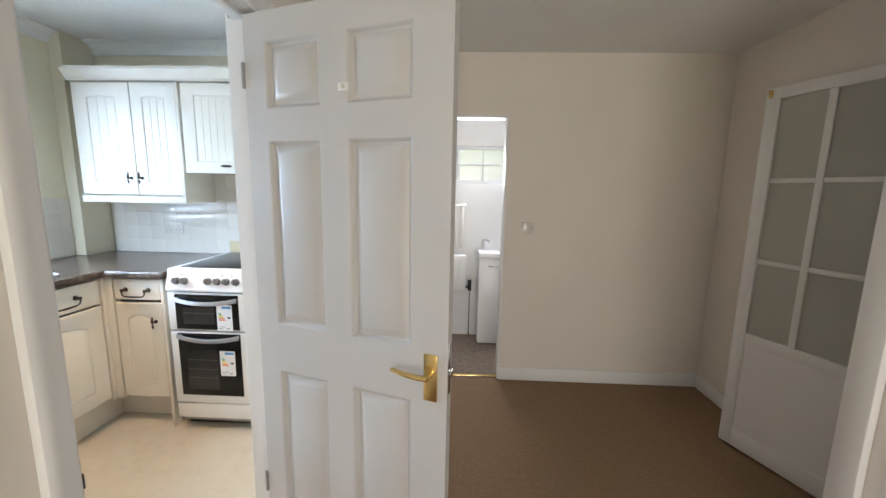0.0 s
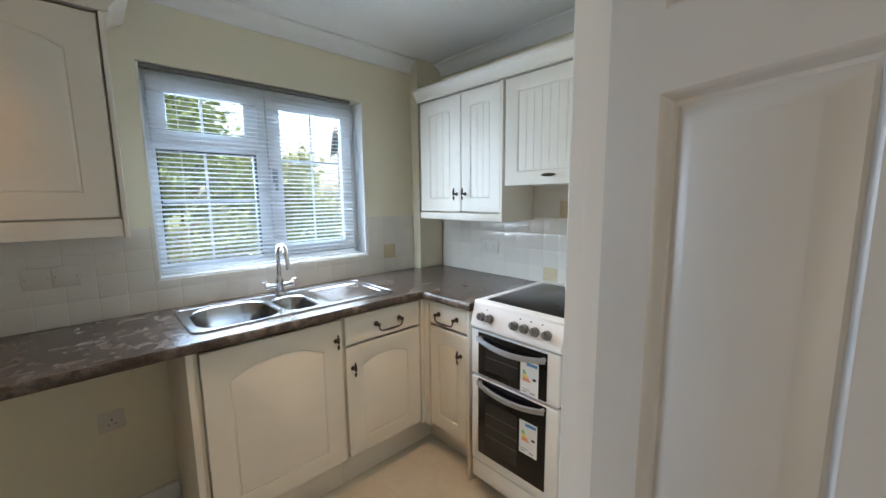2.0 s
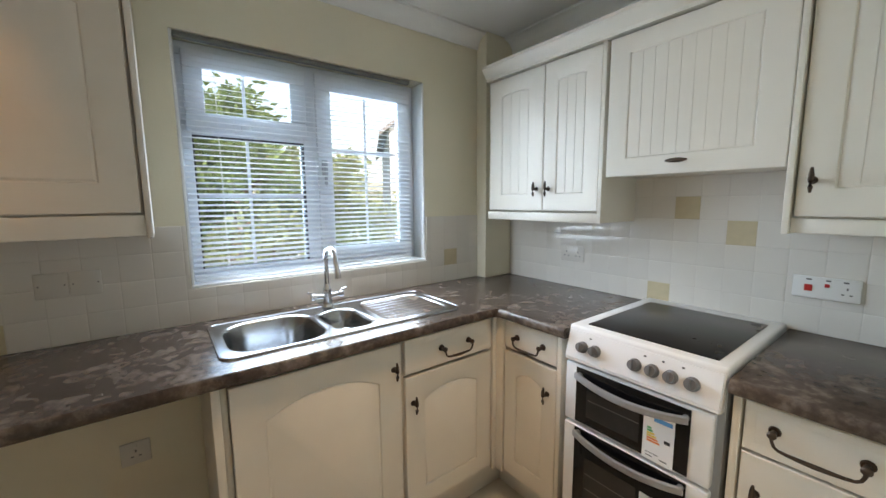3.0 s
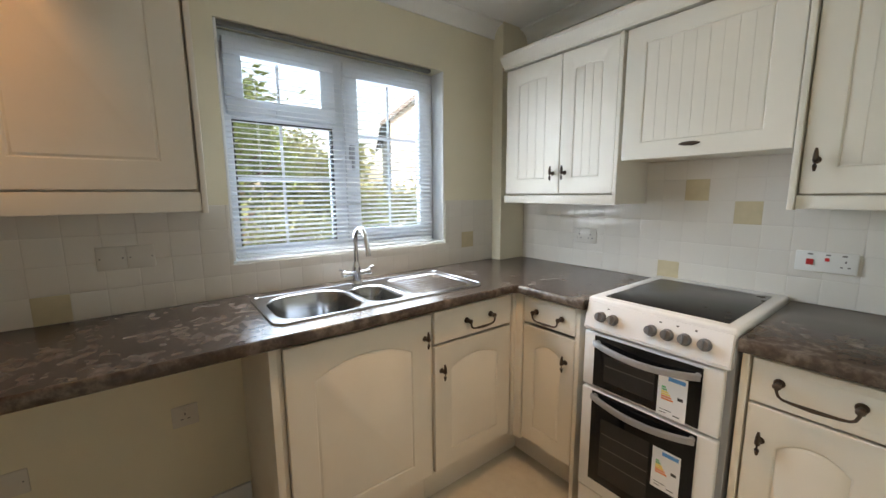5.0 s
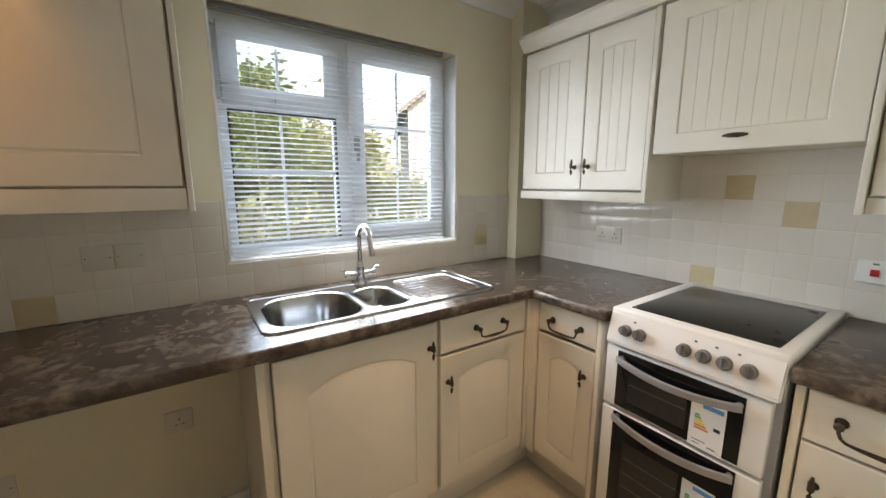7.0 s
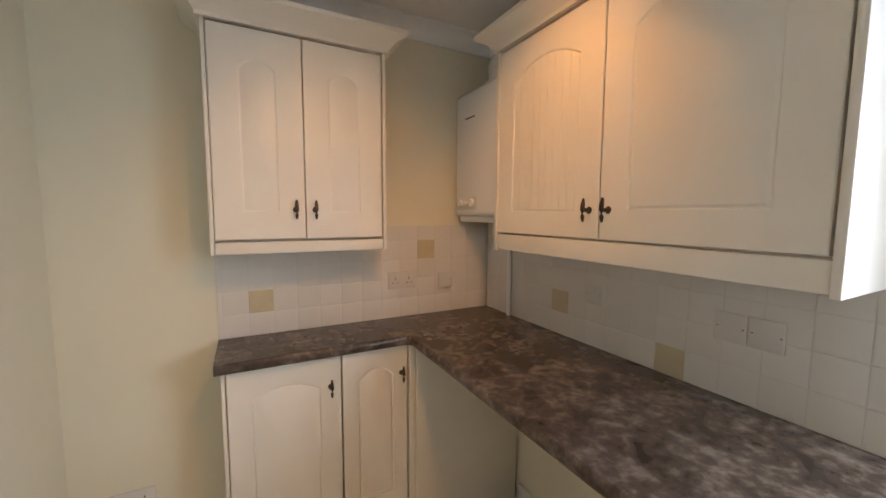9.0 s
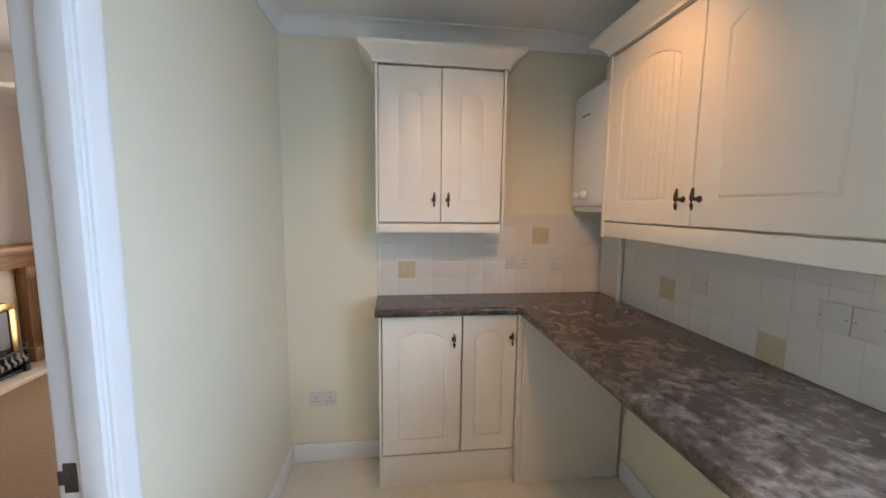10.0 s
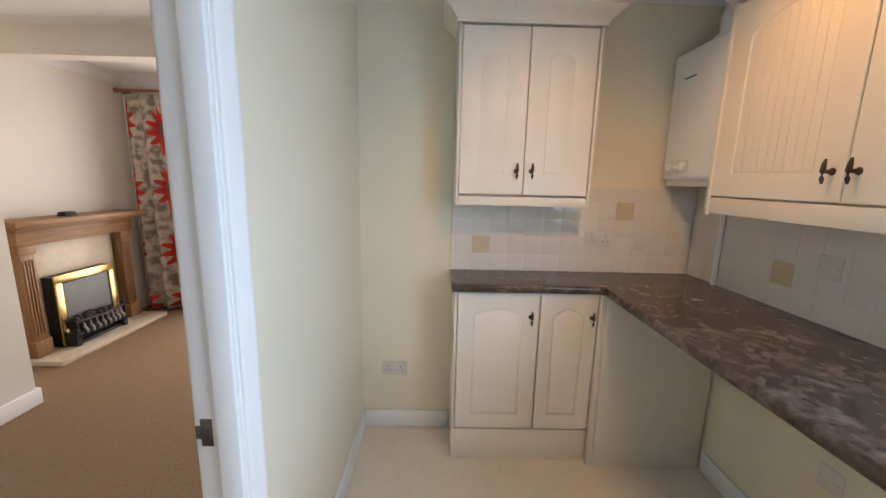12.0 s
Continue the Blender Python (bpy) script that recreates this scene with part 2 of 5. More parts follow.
M_RACK = mat("dim_shelf_rail", (0.07, 0.068, 0.066), 0.4, vary=0.1)
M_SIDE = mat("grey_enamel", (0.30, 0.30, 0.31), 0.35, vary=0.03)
M_BLACK = mat("black_plastic", (0.018, 0.018, 0.018), 0.5, vary=0.15)
M_GREY = mat("grey_knob", (0.17, 0.17, 0.18), 0.4, vary=0.08)
M_SILVER = mat("silver_handle", (0.42, 0.43, 0.45), 0.32, 0.7, 0.05)
M_PLAST = mat("white_plastic", (0.80, 0.79, 0.76), 0.35, vary=0.01)
M_TARN = mat("tarnished_metal", (0.13, 0.12, 0.11), 0.4, 0.9, 0.2, 50)
M_PLATE = mat("ivory_plate", (0.69, 0.655, 0.60), 0.12, vary=0.01)
M_PIN = mat("socket_hole", (0.16, 0.15, 0.14), 0.6)
M_SILVERP = mat("pale_grey_plastic", (0.68, 0.67, 0.655), 0.4, vary=0.02)
M_RED = mat("red_rocker", (0.55, 0.03, 0.03), 0.35, vary=0.05)
M_PAPER = mat("label_paper", (0.84, 0.84, 0.84), 0.6, vary=0.02)
M_INK = mat("label_ink", (0.03, 0.03, 0.03), 0.7)
M_BLUE = mat("label_blue", (0.08, 0.30, 0.62), 0.6)
M_GRN = mat("label_green", (0.05, 0.42, 0.12), 0.6)
M_YEL = mat("label_yellow", (0.85, 0.62, 0.04), 0.6)
M_ORG = mat("label_orange", (0.80, 0.20, 0.03), 0.6)
M_UPVC = mat("white_upvc", (0.80, 0.82, 0.85), 0.3, vary=0.015)
M_SLAT = mat("white_slat", (0.84, 0.85, 0.86), 0.95, vary=0.02, spec=0.0)
M_RAIL = mat("grey_headrail", (0.16, 0.16, 0.15), 0.5, vary=0.05)
M_SEAL = mat("black_seal", (0.02, 0.02, 0.022), 0.7)
M_GLASS = glass_mat("window_glass")
M_FROST = glass_mat("obscure_glass", (0.95, 0.95, 0.92), 0.25, 0.8)
M_PINE = wood_mat("pine", ((0.20, 0.098, 0.040), (0.36, 0.19, 0.082)), 0.45, 1)
M_PINEV = wood_mat("pine_upright", ((0.20, 0.098, 0.040), (0.36, 0.19, 0.082)), 0.45, 2)
M_MARB = stone_mat("cream_marble", ((0.60, 0.49, 0.37), (0.68, 0.58, 0.46), (0.74, 0.65, 0.54)), 0.3, 4)
M_COAL = mat("coal", (0.02, 0.018, 0.017), 0.8, vary=0.5, scale=40, bump=0.8, bscale=60)
M_CURT = flower_mat("flower_print_cloth")
M_HOUSE = mat("pale_render", (0.42, 0.43, 0.46), 0.85, vary=0.06, scale=2, bump=0.5, bscale=40)
M_ROOF = mat("grey_roof_tile", (0.13, 0.13, 0.135), 0.8, vary=0.2, scale=3, bump=0.6, bscale=20)
M_GRASS = mat("lawn", (0.10, 0.13, 0.04), 0.9, vary=0.3, scale=1.5, bump=1.0, bscale=60)
M_BARK = mat("bark", (0.10, 0.075, 0.055), 0.9, vary=0.3, scale=18, bump=1.0, bscale=50)
M_LEAF = mat("leaf", (0.13, 0.19, 0.07), 0.55, vary=0.35, scale=3.0)
M_LEAF2 = mat("leaf_light", (0.20, 0.24, 0.11), 0.55, vary=0.3, scale=3.0)
for leaf in (M_LEAF, M_LEAF2):
    b = leaf.node_tree.nodes["Principled BSDF"]
    tl_ = leaf.node_tree.nodes.new("ShaderNodeBsdfTranslucent")
    mx_ = leaf.node_tree.nodes.new("ShaderNodeMixShader")
    mx_.inputs[0].default_value = 0.45
    leaf.node_tree.links.new(b.inputs["Base Color"].links[0].from_socket, tl_.inputs[0])
    leaf.node_tree.links.new(b.outputs[0], mx_.inputs[1])
    leaf.node_tree.links.new(tl_.outputs[0], mx_.inputs[2])
    leaf.node_tree.links.new(mx_.outputs[0], leaf.node_tree.nodes["Material Output"].inputs[0])
M_BATHW = mat("bath_white_wall", (0.80, 0.80, 0.80), 0.5, vary=0.02)
M_CERAM = mat("white_ceramic", (0.82, 0.82, 0.82), 0.12, vary=0.01)
M_CABLE = mat("white_pipe", (0.78, 0.76, 0.72), 0.35, vary=0.03)
M_MUTE = mat("dark_grey_print", (0.10, 0.10, 0.12), 0.5)

# ---- building helpers ----


def bx(bm, x0, y0, z0, x1, y1, z1, bev=0.0, seg=2):
    """A box between two corners with bevelled edges."""
    got = bmesh.ops.create_cube(bm, size=1.0)["verts"]
    bmesh.ops.scale(bm, vec=(x1 - x0, y1 - y0, z1 - z0), verts=got)
    bmesh.ops.translate(bm, vec=((x0 + x1) / 2, (y0 + y1) / 2, (z0 + z1) / 2), verts=got)
    if bev > 0:
        es = list({e for v in got for e in v.link_edges})
        bmesh.ops.bevel(bm, geom=es, offset=bev, segments=seg, affect="EDGES", profile=0.5)


def cyl(bm, a, b, r0, r1=None, n=16):
    """A tapered rod from a to b."""
    r1 = r0 if r1 is None else r1
    a, b = Vector(a), Vector(b)
    d = b - a
    m = Matrix.Translation((a + b) / 2) @ d.to_track_quat("Z", "Y").to_matrix().to_4x4()
    bmesh.ops.create_cone(bm, cap_ends=True, segments=n, radius1=r0, radius2=r1, depth=d.length, matrix=m)


def ball(bm, c, r, sx=1, sy=1, sz=1, n=12):
    bmesh.ops.create_uvsphere(bm, u_segments=n, v_segments=max(6, n // 2), radius=r, matrix=Matrix.Translation(c) @ Matrix.Diagonal((sx, sy, sz, 1)))


def tube(bm, pts, r, n=10):
    """A round tube along a line of points."""
    rings = []
    pts = [Vector(p) for p in pts]
    for i, p in enumerate(pts):
        d = (pts[min(i + 1, len(pts) - 1)] - pts[max(i - 1, 0)]).normalized()
        q = d.to_track_quat("Z", "Y")
        rad = r[i] if isinstance(r, (list, tuple)) else r
        rings.append([bm.verts.new(p + q @ Vector((rad * math.cos(2 * math.pi * k / n), rad * math.sin(2 * math.pi * k / n), 0))) for k in range(n)])
    for a, b in zip(rings, rings[1:]):
        for k in range(n):
            bm.faces.new((a[k], a[(k + 1) % n], b[(k + 1) % n], b[k]))
    bm.faces.new(rings[0][::-1])
    bm.faces.new(rings[-1])


def prism(bm, poly, y0, y1):
    """A polygon of (x, z) drawn from y0 to y1."""
    a = [bm.verts.new((x, y0, z)) for x, z in poly]
    b = [bm.verts.new((x, y1, z)) for x, z in poly]
    bm.faces.new(a)
    bm.faces.new(b[::-1])
    n = len(poly)
    for i in range(n):
        bm.faces.new((a[i], b[i], b[(i + 1) % n], a[(i + 1) % n]))


def finish(bm, smooth=True):
    bmesh.ops.recalc_face_normals(bm, faces=bm.faces)
    me = bpy.data.meshes.new("mesh")
    bm.to_mesh(me)
    bm.free()
    if smooth:
        for p in me.polygons:
            # large level faces stay flat, so that rounded edges do not shade them
            p.use_smooth = not (p.area > 0.0004 and max(abs(c) for c in p.normal) > 0.9995)
        me.set_sharp_from_angle(angle=radians(32))
    return me


def part(name, bm, material, parent, label=""):
    me = finish(bm)
    me.materials.append(material)
    ob = new(name, me)
    ob.parent = parent
    if label:
        ob["label"] = label
    return ob


def thing(name, label, category, m=None, group="", kind=""):
    ob = new(name)
    ob.empty_display_size = 0.1
    if m is not None:
        ob.matrix_world = m
    return tagged(ob, label, category, group, kind)


def solo(name, bm, material, label, category, group="", kind="", m=None):
    me = finish(bm)
    me.materials.append(material)
    ob = new(name, me)
    if m is not None:
        ob.matrix_world = m
    return tagged(ob, label, category, group, kind)


def structure(name, boxes, material, label="", category="wall", bev=0.0):
    bm = bmesh.new()
    for b in boxes:
        bx(bm, *b, bev)
    return solo(name, bm, material, label, category, kind="structure")


# ---- large structure ----
KX, KY0, KY1, KC = 1.74, 0.31, 3.50, 2.30      # kitchen: east face, south face, north face, ceiling
KXN = 1.711                                     # east face north of the doorway
LX, LY0, LY1, LC = 4.42, -1.62, 3.62, 2.30     # living room and hall
WY0, WY1, WZ0, WZ1 = 1.845, 2.912, 1.058, 1.985  # kitchen window opening
DY0, DY1, DZ = 1.541, 2.285, 1.945             # kitchen doorway

structure("floor", [(0.0, KY0, -0.1, 1.785, KY1, 0.0)], M_VINYL, "cream mottled vinyl kitchen floor", "floor")
structure("carpet", [(1.785, LY0, -0.1, LX, LY1, -0.004)], M_CARPET, "brown beige fitted carpet in the hall and living room", "carpet")
structure("wall_west", [(-0.28, KY0 - 0.1, -0.3, 0.0, WY0, 2.5), (-0.28, WY1, -0.3, 0.0, KY1 + 0.12, 2.5),
                        (-0.28, WY0, -0.3, 0.0, WY1, WZ0), (-0.28, WY0, WZ1, 0.0, WY1, 2.5)], M_WALL_K, "cream painted kitchen wall round the window", "wall")
structure("wall_north", [(0.0, KY1, -0.1, KX, KY1 + 0.12, 2.5)], M_WALL_K, "cream painted kitchen wall behind the cooker", "wall")
structure("wall_south", [(0.0, KY0 - 0.1, -0.1, KX, KY0, 2.5)], M_WALL_K, "cream painted end wall of the kitchen", "wall")
structure("wall_east", [(KX, KY0 - 0.1, -0.1, KX + 0.045, DY0 - 0.021, 2.5), (KXN, DY1 + 0.021, -0.1, KX + 0.045, KY1 + 0.12, 2.5), (KX, DY0 - 0.021, DZ + 0.021, KX + 0.045, DY1 + 0.021, 2.5)],
          M_WALL_K, "cream painted kitchen side of the partition wall", "wall")
structure("wall_partition", [(KX + 0.045, LY0, -0.1, KX + 0.09, DY0 - 0.021, 2.5), (KX + 0.045, DY1 + 0.021, -0.1, KX + 0.09, LY1, 2.5), (KX + 0.045, DY0 - 0.021, DZ + 0.021, KX + 0.09, DY1 + 0.021, 2.5)],
          M_WALL_H, "magnolia painted hall side of the partition wall", "wall")
structure("pier", [(0.0, 3.285, 0.926, 0.078, KY1, KC)], M_WALL_K, "cream painted boxed pipe in the kitchen corner", "wall")
structure("ceiling", [(-0.02, KY0 - 0.05, KC, KX + 0.02, KY1 + 0.05, 2.5)], M_CEIL, "white painted kitchen ceiling", "ceiling")
structure("ceiling_hall", [(KX + 0.06, LY0 - 0.1, LC, LX + 0.1, LY1 + 0.06, 2.5)], M_CEIL, "white painted hall ceiling", "ceiling")


def coving(name, runs, size=0.075):
    """Concave plaster coving along straight runs (a, b, inward normal)."""
    bm = bmesh.new()
    for a, b, nrm, top in runs:
        a, b, nrm = Vector(a), Vector(b), Vector(nrm)
        prof = [(0.0, 0.0), (size, 0.0), (size, -0.008)]
        for k in range(7):
            w = math.pi / 2 * k / 6
            prof.append((size - (size - 0.008) * math.sin(w) * 0.98, -size + (size - 0.010) * math.cos(w) * 0.98))
        prof.append((0.0, -size))
        ra = [bm.verts.new((a.x + nrm.x * u, a.y + nrm.y * u, top + v)) for u, v in prof]
        rb = [bm.verts.new((b.x + nrm.x * u, b.y + nrm.y * u, top + v)) for u, v in prof]
        bm.faces.new(ra)
        bm.faces.new(rb[::-1])
        for i in range(len(prof)):
            j = (i + 1) % len(prof)
            bm.faces.new((ra[i], ra[j], rb[j], rb[i]))
    return solo(name, bm, M_CEIL, "white plaster coving along the ceiling", "coving", kind="structure")


coving("trim_coving", [((0, KY0), (KX, KY0), (0, 1), KC), ((0, KY1), (KX, KY1), (0, -1), KC), ((0, KY0), (0, KY1), (1, 0), KC), ((KX, KY0), (KX, DY1), (-1, 0), KC), ((KXN, DY1), (KXN, KY1), (-1, 0), KC)])
coving("trim_coving_living", [((KX + 0.09, LY0), (LX, LY0), (0, 1), LC), ((LX, LY0), (LX, 0.1), (-1, 0), LC)], 0.09)

# hall and living room shell
structure("wall_hall_north", [(KX + 0.09, LY1, -0.1, 2.06, LY1 + 0.1, 2.5), (2.83, LY1, -0.1, LX, LY1 + 0.1, 2.5), (2.06, LY1, 1.90, 2.83, LY1 + 0.1, 2.5)],
          M_WALL_H, "magnolia painted hall wall with the bathroom doorway", "wall")
structure("wall_living_east", [(LX, LY0 - 0.1, -0.1, LX + 0.1, LY1 + 0.1, 2.5)], M_WALL_H, "magnolia painted wall behind the fireplace", "wall")
structure("wall_hall_nook", [(4.28, 2.30, -0.1, LX, LY1, LC)], M_WALL_H, "magnolia painted hall wall beside the glazed door", "wall")
structure("wall_closet", [(3.74, 0.155, -0.1, LX, 2.08, LC)], M_WALL_H, "magnolia painted cupboard block between hall and living room", "wall")
structure("beam", [(KX + 0.09, -0.47, 2.12, LX, -0.35, LC)], M_WALL_H, "painted downstand beam between hall and living room", "beam")
PX0, PX1 = 2.0, 3.86
structure("wall_living_south", [(KX, LY0 - 0.1, -0.1, PX0, LY0, 2.5), (PX1, LY0 - 0.1, -0.1, LX, LY0, 2.5), (PX0, LY0 - 0.1, 2.08, PX1, LY0, 2.5)],
          M_WALL_H, "magnolia painted wall with the patio doors", "wall")

# bathroom
structure("floor_bath", [(1.9, LY1, -0.1, 3.5, 4.52, -0.004)], M_CARPETB, "dark brown bathroom floor", "floor")
structure("wall_bath_back", [(1.9, 4.50, -0.1, 2.47, 4.6, 2.5), (2.97, 4.50, -0.1, 3.5, 4.6, 2.5), (2.47, 4.50, -0.1, 2.97, 4.6, 1.46), (2.47, 4.50, 1.80, 2.97, 4.6, 2.5)],
          M_BATHW, "white tiled bathroom wall with a small window", "wall")
structure("wall_bath_sides", [(1.8, LY1 + 0.1, -0.1, 1.9, 4.6, 2.5), (3.5, LY1 + 0.1, -0.1, 3.6, 4.6, 2.5)], M_BATHW, "white bathroom side walls", "wall")
structure("ceiling_bath", [(1.8, LY1 + 0.06, 2.3, 3.6, 4.6, 2.5)], M_CEIL, "white bathroom ceiling", "ceiling")


def skirting(name, runs, h=0.1, t=0.016):
    bm = bmesh.new()
    for x0, y0, x1, y1 in runs:
        bx(bm, x0, y0, 0, x1, y1, h, 0.004)
    return solo(name, bm, M_TRIM, "white painted skirting board along the wall", "skirting", kind="structure")


skirting("baseboard_kitchen", [(KX - 0.016, KY0, KX, DY0 - 0.066), (1.262, KY0, KX - 0.016, KY0 + 0.016), (0, 0.625, 0.016, 1.835)])
skirting("baseboard_hall", [(2.83, LY1 - 0.016, 4.28, LY1), (KX + 0.09, LY1 - 0.016, 2.06, LY1), (4.264, 3.05, 4.28, LY1 - 0.016), (3.722, 0.14, 3.74, 2.08), (3.74, 0.137, 4.42, 0.153),
                            (KX + 0.09, 0.0, KX + 0.106, DY0 - 0.07), (KX + 0.09, DY1 + 0.07, KX + 0.106, LY1 - 0.016)])

# kitchen doorway: lining, stops and architraves on both faces
bm = bmesh.new()
bx(bm, KX - 0.003, DY0 - 0.02, 0, KX + 0.093, DY0, DZ, 0.002)
bx(bm, KXN - 0.003, DY1, 0, KX + 0.093, DY1 + 0.02, DZ, 0.002)
bx(bm, KX - 0.004, DY0 - 0.02, DZ, KX + 0.094, DY1 + 0.02, DZ + 0.02, 0.002)
bx(bm, KX + 0.0, DY0, 0, KX + 0.045, DY0 + 0.012, DZ, 0.002)
bx(bm, KX + 0.0, DY1 - 0.012, 0, KX + 0.045, DY1, DZ, 0.002)
bx(bm, KX + 0.0, DY0 + 0.012, DZ - 0.012, KX + 0.045, DY1 - 0.012, DZ, 0.002)
frame_k = thing("door_frame_kitchen", "white gloss painted frame of the kitchen doorway", "door frame", kind="structure")
part("lining", bm, M_TRIM, frame_k)
# moulded section: distance from the opening, thickness
ARCH = ((0, 0.001), (0, 0.009), (0.003, 0.0115), (0.008, 0.0125), (0.018, 0.0135), (0.028, 0.0155), (0.036, 0.0178), (0.042, 0.0185), (0.050, 0.0180), (0.056, 0.0150), (0.058, 0.010), (0.058, 0.001))
for side, fs, fn in ((-1, KX, KXN), (1, KX + 0.09, KX + 0.09)):
    bm = bmesh.new()
    for base, edge, out in ((fs, DY0 - 0.006, -1), (fn, DY1 + 0.006, 1)):
        rows_a = []
        for zz in (0.0, DZ + 0.062):
            rows_a.append([bm.verts.new((base + side * d, edge + out * w, zz)) for w, d in ARCH])
        n = len(ARCH)
        for k in range(n):
            bm.faces.new((rows_a[0][k], rows_a[0][(k + 1) % n], rows_a[1][(k + 1) % n], rows_a[1][k]))
        bm.faces.new(rows_a[0])
        bm.faces.new(rows_a[1][::-1])
    x0, x1 = sorted((fs + side * 0.001, fs + side * 0.013))
    bx(bm, x0, DY0 - 0.006, DZ + 0.006, x1, DY1 + 0.006, DZ + 0.062, 0.003)
    part("architrave", bm, M_TRIM, frame_k)
bm = bmesh.new()
bx(bm, 1.800, DY0 - 0.001, 0.825, 1.824, DY0 + 0.002, 0.888, 0.001)
bx(bm, 1.822, DY0 - 0.0005, 0.842, 1.8345, DY0 + 0.0025, 0.872, 0.001)
bx(bm, 1.806, DY0 + 0.002, 0.846, 1.817, DY0 + 0.0026, 0.866)
part("strike_plate", bm, M_TARN, frame_k, "worn metal strike plate")
bm = bmesh.new()
bx(bm, 1.765, DY0, -0.003, 1.805, DY1, 0.005, 0.002)
solo("threshold_bar", bm, M_BRASS, "brass threshold strip between vinyl and carpet", "threshold", kind="structure")
bm = bmesh.new()
bx(bm, 2.06, LY1 + 0.02, -0.003, 2.83, LY1 + 0.055, 0.006, 0.002)
solo("threshold_bar_bath", bm, M_BRASS, "brass threshold strip of the bathroom doorway", "threshold", kind="structure")
bm = bmesh.new()
bx(bm, 2.06, LY1 - 0.004, 0, 2.075, LY1 + 0.104, 1.90, 0.002)
bx(bm, 2.815, LY1 - 0.004, 0, 2.83, LY1 + 0.104, 1.90, 0.002)
bx(bm, 2.075, LY1 - 0.004, 1.885, 2.815, LY1 + 0.104, 1.90, 0.002)
solo("door_frame_bath", bm, M_TRIM, "white painted lining of the bathroom doorway", "door frame", kind="structure")

# ---- joinery helpers ----


def ring(w, h, mx, mz, arch, n=10):
    """Closed outline (x, z), inset from a w x h panel, with a rise at the top; and the same points on the panel's edge."""
    x0, x1, z0 = mx, w - mx, mz
    zt = h - mz
    inner = [(x0, z0), (x1, z0)]
    outer = [(0, 0), (w, 0)]
    for k in range(n + 1):
        x = x1 + (x0 - x1) * k / n
        q = 2 * (x - w / 2) / (x1 - x0)
        inner.append((x, zt - arch * q * q))
        outer.append((w * (x - x0) / (x1 - x0), h))
    return inner, outer


def panel_door(w, h, t=0.019, mx=0.07, mz=0.07, arch=0.0, planks=0, depth=0.005, bead=0.013):
    """A moulded door: local x across, z up, front at y = 0 and back at y = t."""
    bm = bmesh.new()
    loops, strips = [], []
    out = ring(w, h, mx, mz, arch)[1]

    def lay(pts, y):
        loops.append([bm.verts.new((x, y, z)) for x, z in pts])
    e = 0.0025
    lay([(x, z) for x, z in out], t)
    lay([(x, z) for x, z in out], e)
    lay([(min(max(x, e), w - e), min(max(z, e), h - e)) for x, z in out], 0.0)
    for d, y in ((0.0, 0.0), (0.002, 0.001), (0.005, depth), (bead * 0.55, depth), (bead, depth if planks else 0.0012)):
        lay(ring(w, h, mx + d, mz + d, arch)[0], y)
    n = len(out)
    for a, b in zip(loops, loops[1:]):
        for i in range(n):
            j = (i + 1) % n
            bm.faces.new((a[i], a[j], b[j], b[i]))
    bm.faces.new(loops[-1])
    bm.faces.new(loops[0][::-1])
    if planks:
        m2, z2 = mx + 0.008, mz + 0.008
        ww = (w - 2 * m2) / planks

        def top(x):
            q = 2 * (x - w / 2) / (w - 2 * m2)
            return h - z2 - arch * q * q
        for k in range(planks):
            a, b = m2 + k * ww + 0.0009, m2 + (k + 1) * ww - 0.0009
            pb = bmesh.new()
            prism(pb, [(a, z2), (b, z2), (b, top(b)), ((a + b) / 2, top((a + b) / 2)), (a, top(a))], depth - 0.0016, depth + 0.001)
            strips.append(pb)
    return bm, strips


def frame_on(face, at):
    """Pose whose local x runs along a front, local -y looks out of it. face: the way the front looks."""
    rz = {"E": 90, "S": 0, "N": 180, "W": -90}[face]
    return pose(*at, 0, 0, rz)


def knob(parent, x, z):
    """Dark bronze T-shaped handle; local front at y = 0."""
    bm = bmesh.new()
    cyl(bm, (x, 0.0, z), (x, -0.022, z), 0.007, 0.005, 10)
    cyl(bm, (x, 0.0, z), (x, -0.003, z), 0.011, 0.009, 12)
    tube(bm, [(x, -0.024, z - 0.034), (x, -0.026, z - 0.018), (x, -0.027, z), (x, -0.026, z + 0.018), (x, -0.024, z + 0.034)], [0.003, 0.006, 0.007, 0.006, 0.003], 10)
    return part("handle", bm, M_BRONZE, parent, "dark bronze T handle")


def knob_flat(parent, x, z):
    bm = bmesh.new()
    cyl(bm, (x, 0.0, z), (x, -0.022, z), 0.007, 0.005, 10)
    tube(bm, [(x - 0.034, -0.024, z), (x - 0.018, -0.026, z), (x, -0.027, z), (x + 0.018, -0.026, z), (x + 0.034, -0.024, z)], [0.003, 0.007, 0.008, 0.007, 0.003], 10)
    return part("handle", bm, M_BRONZE, parent, "dark bronze T handle")


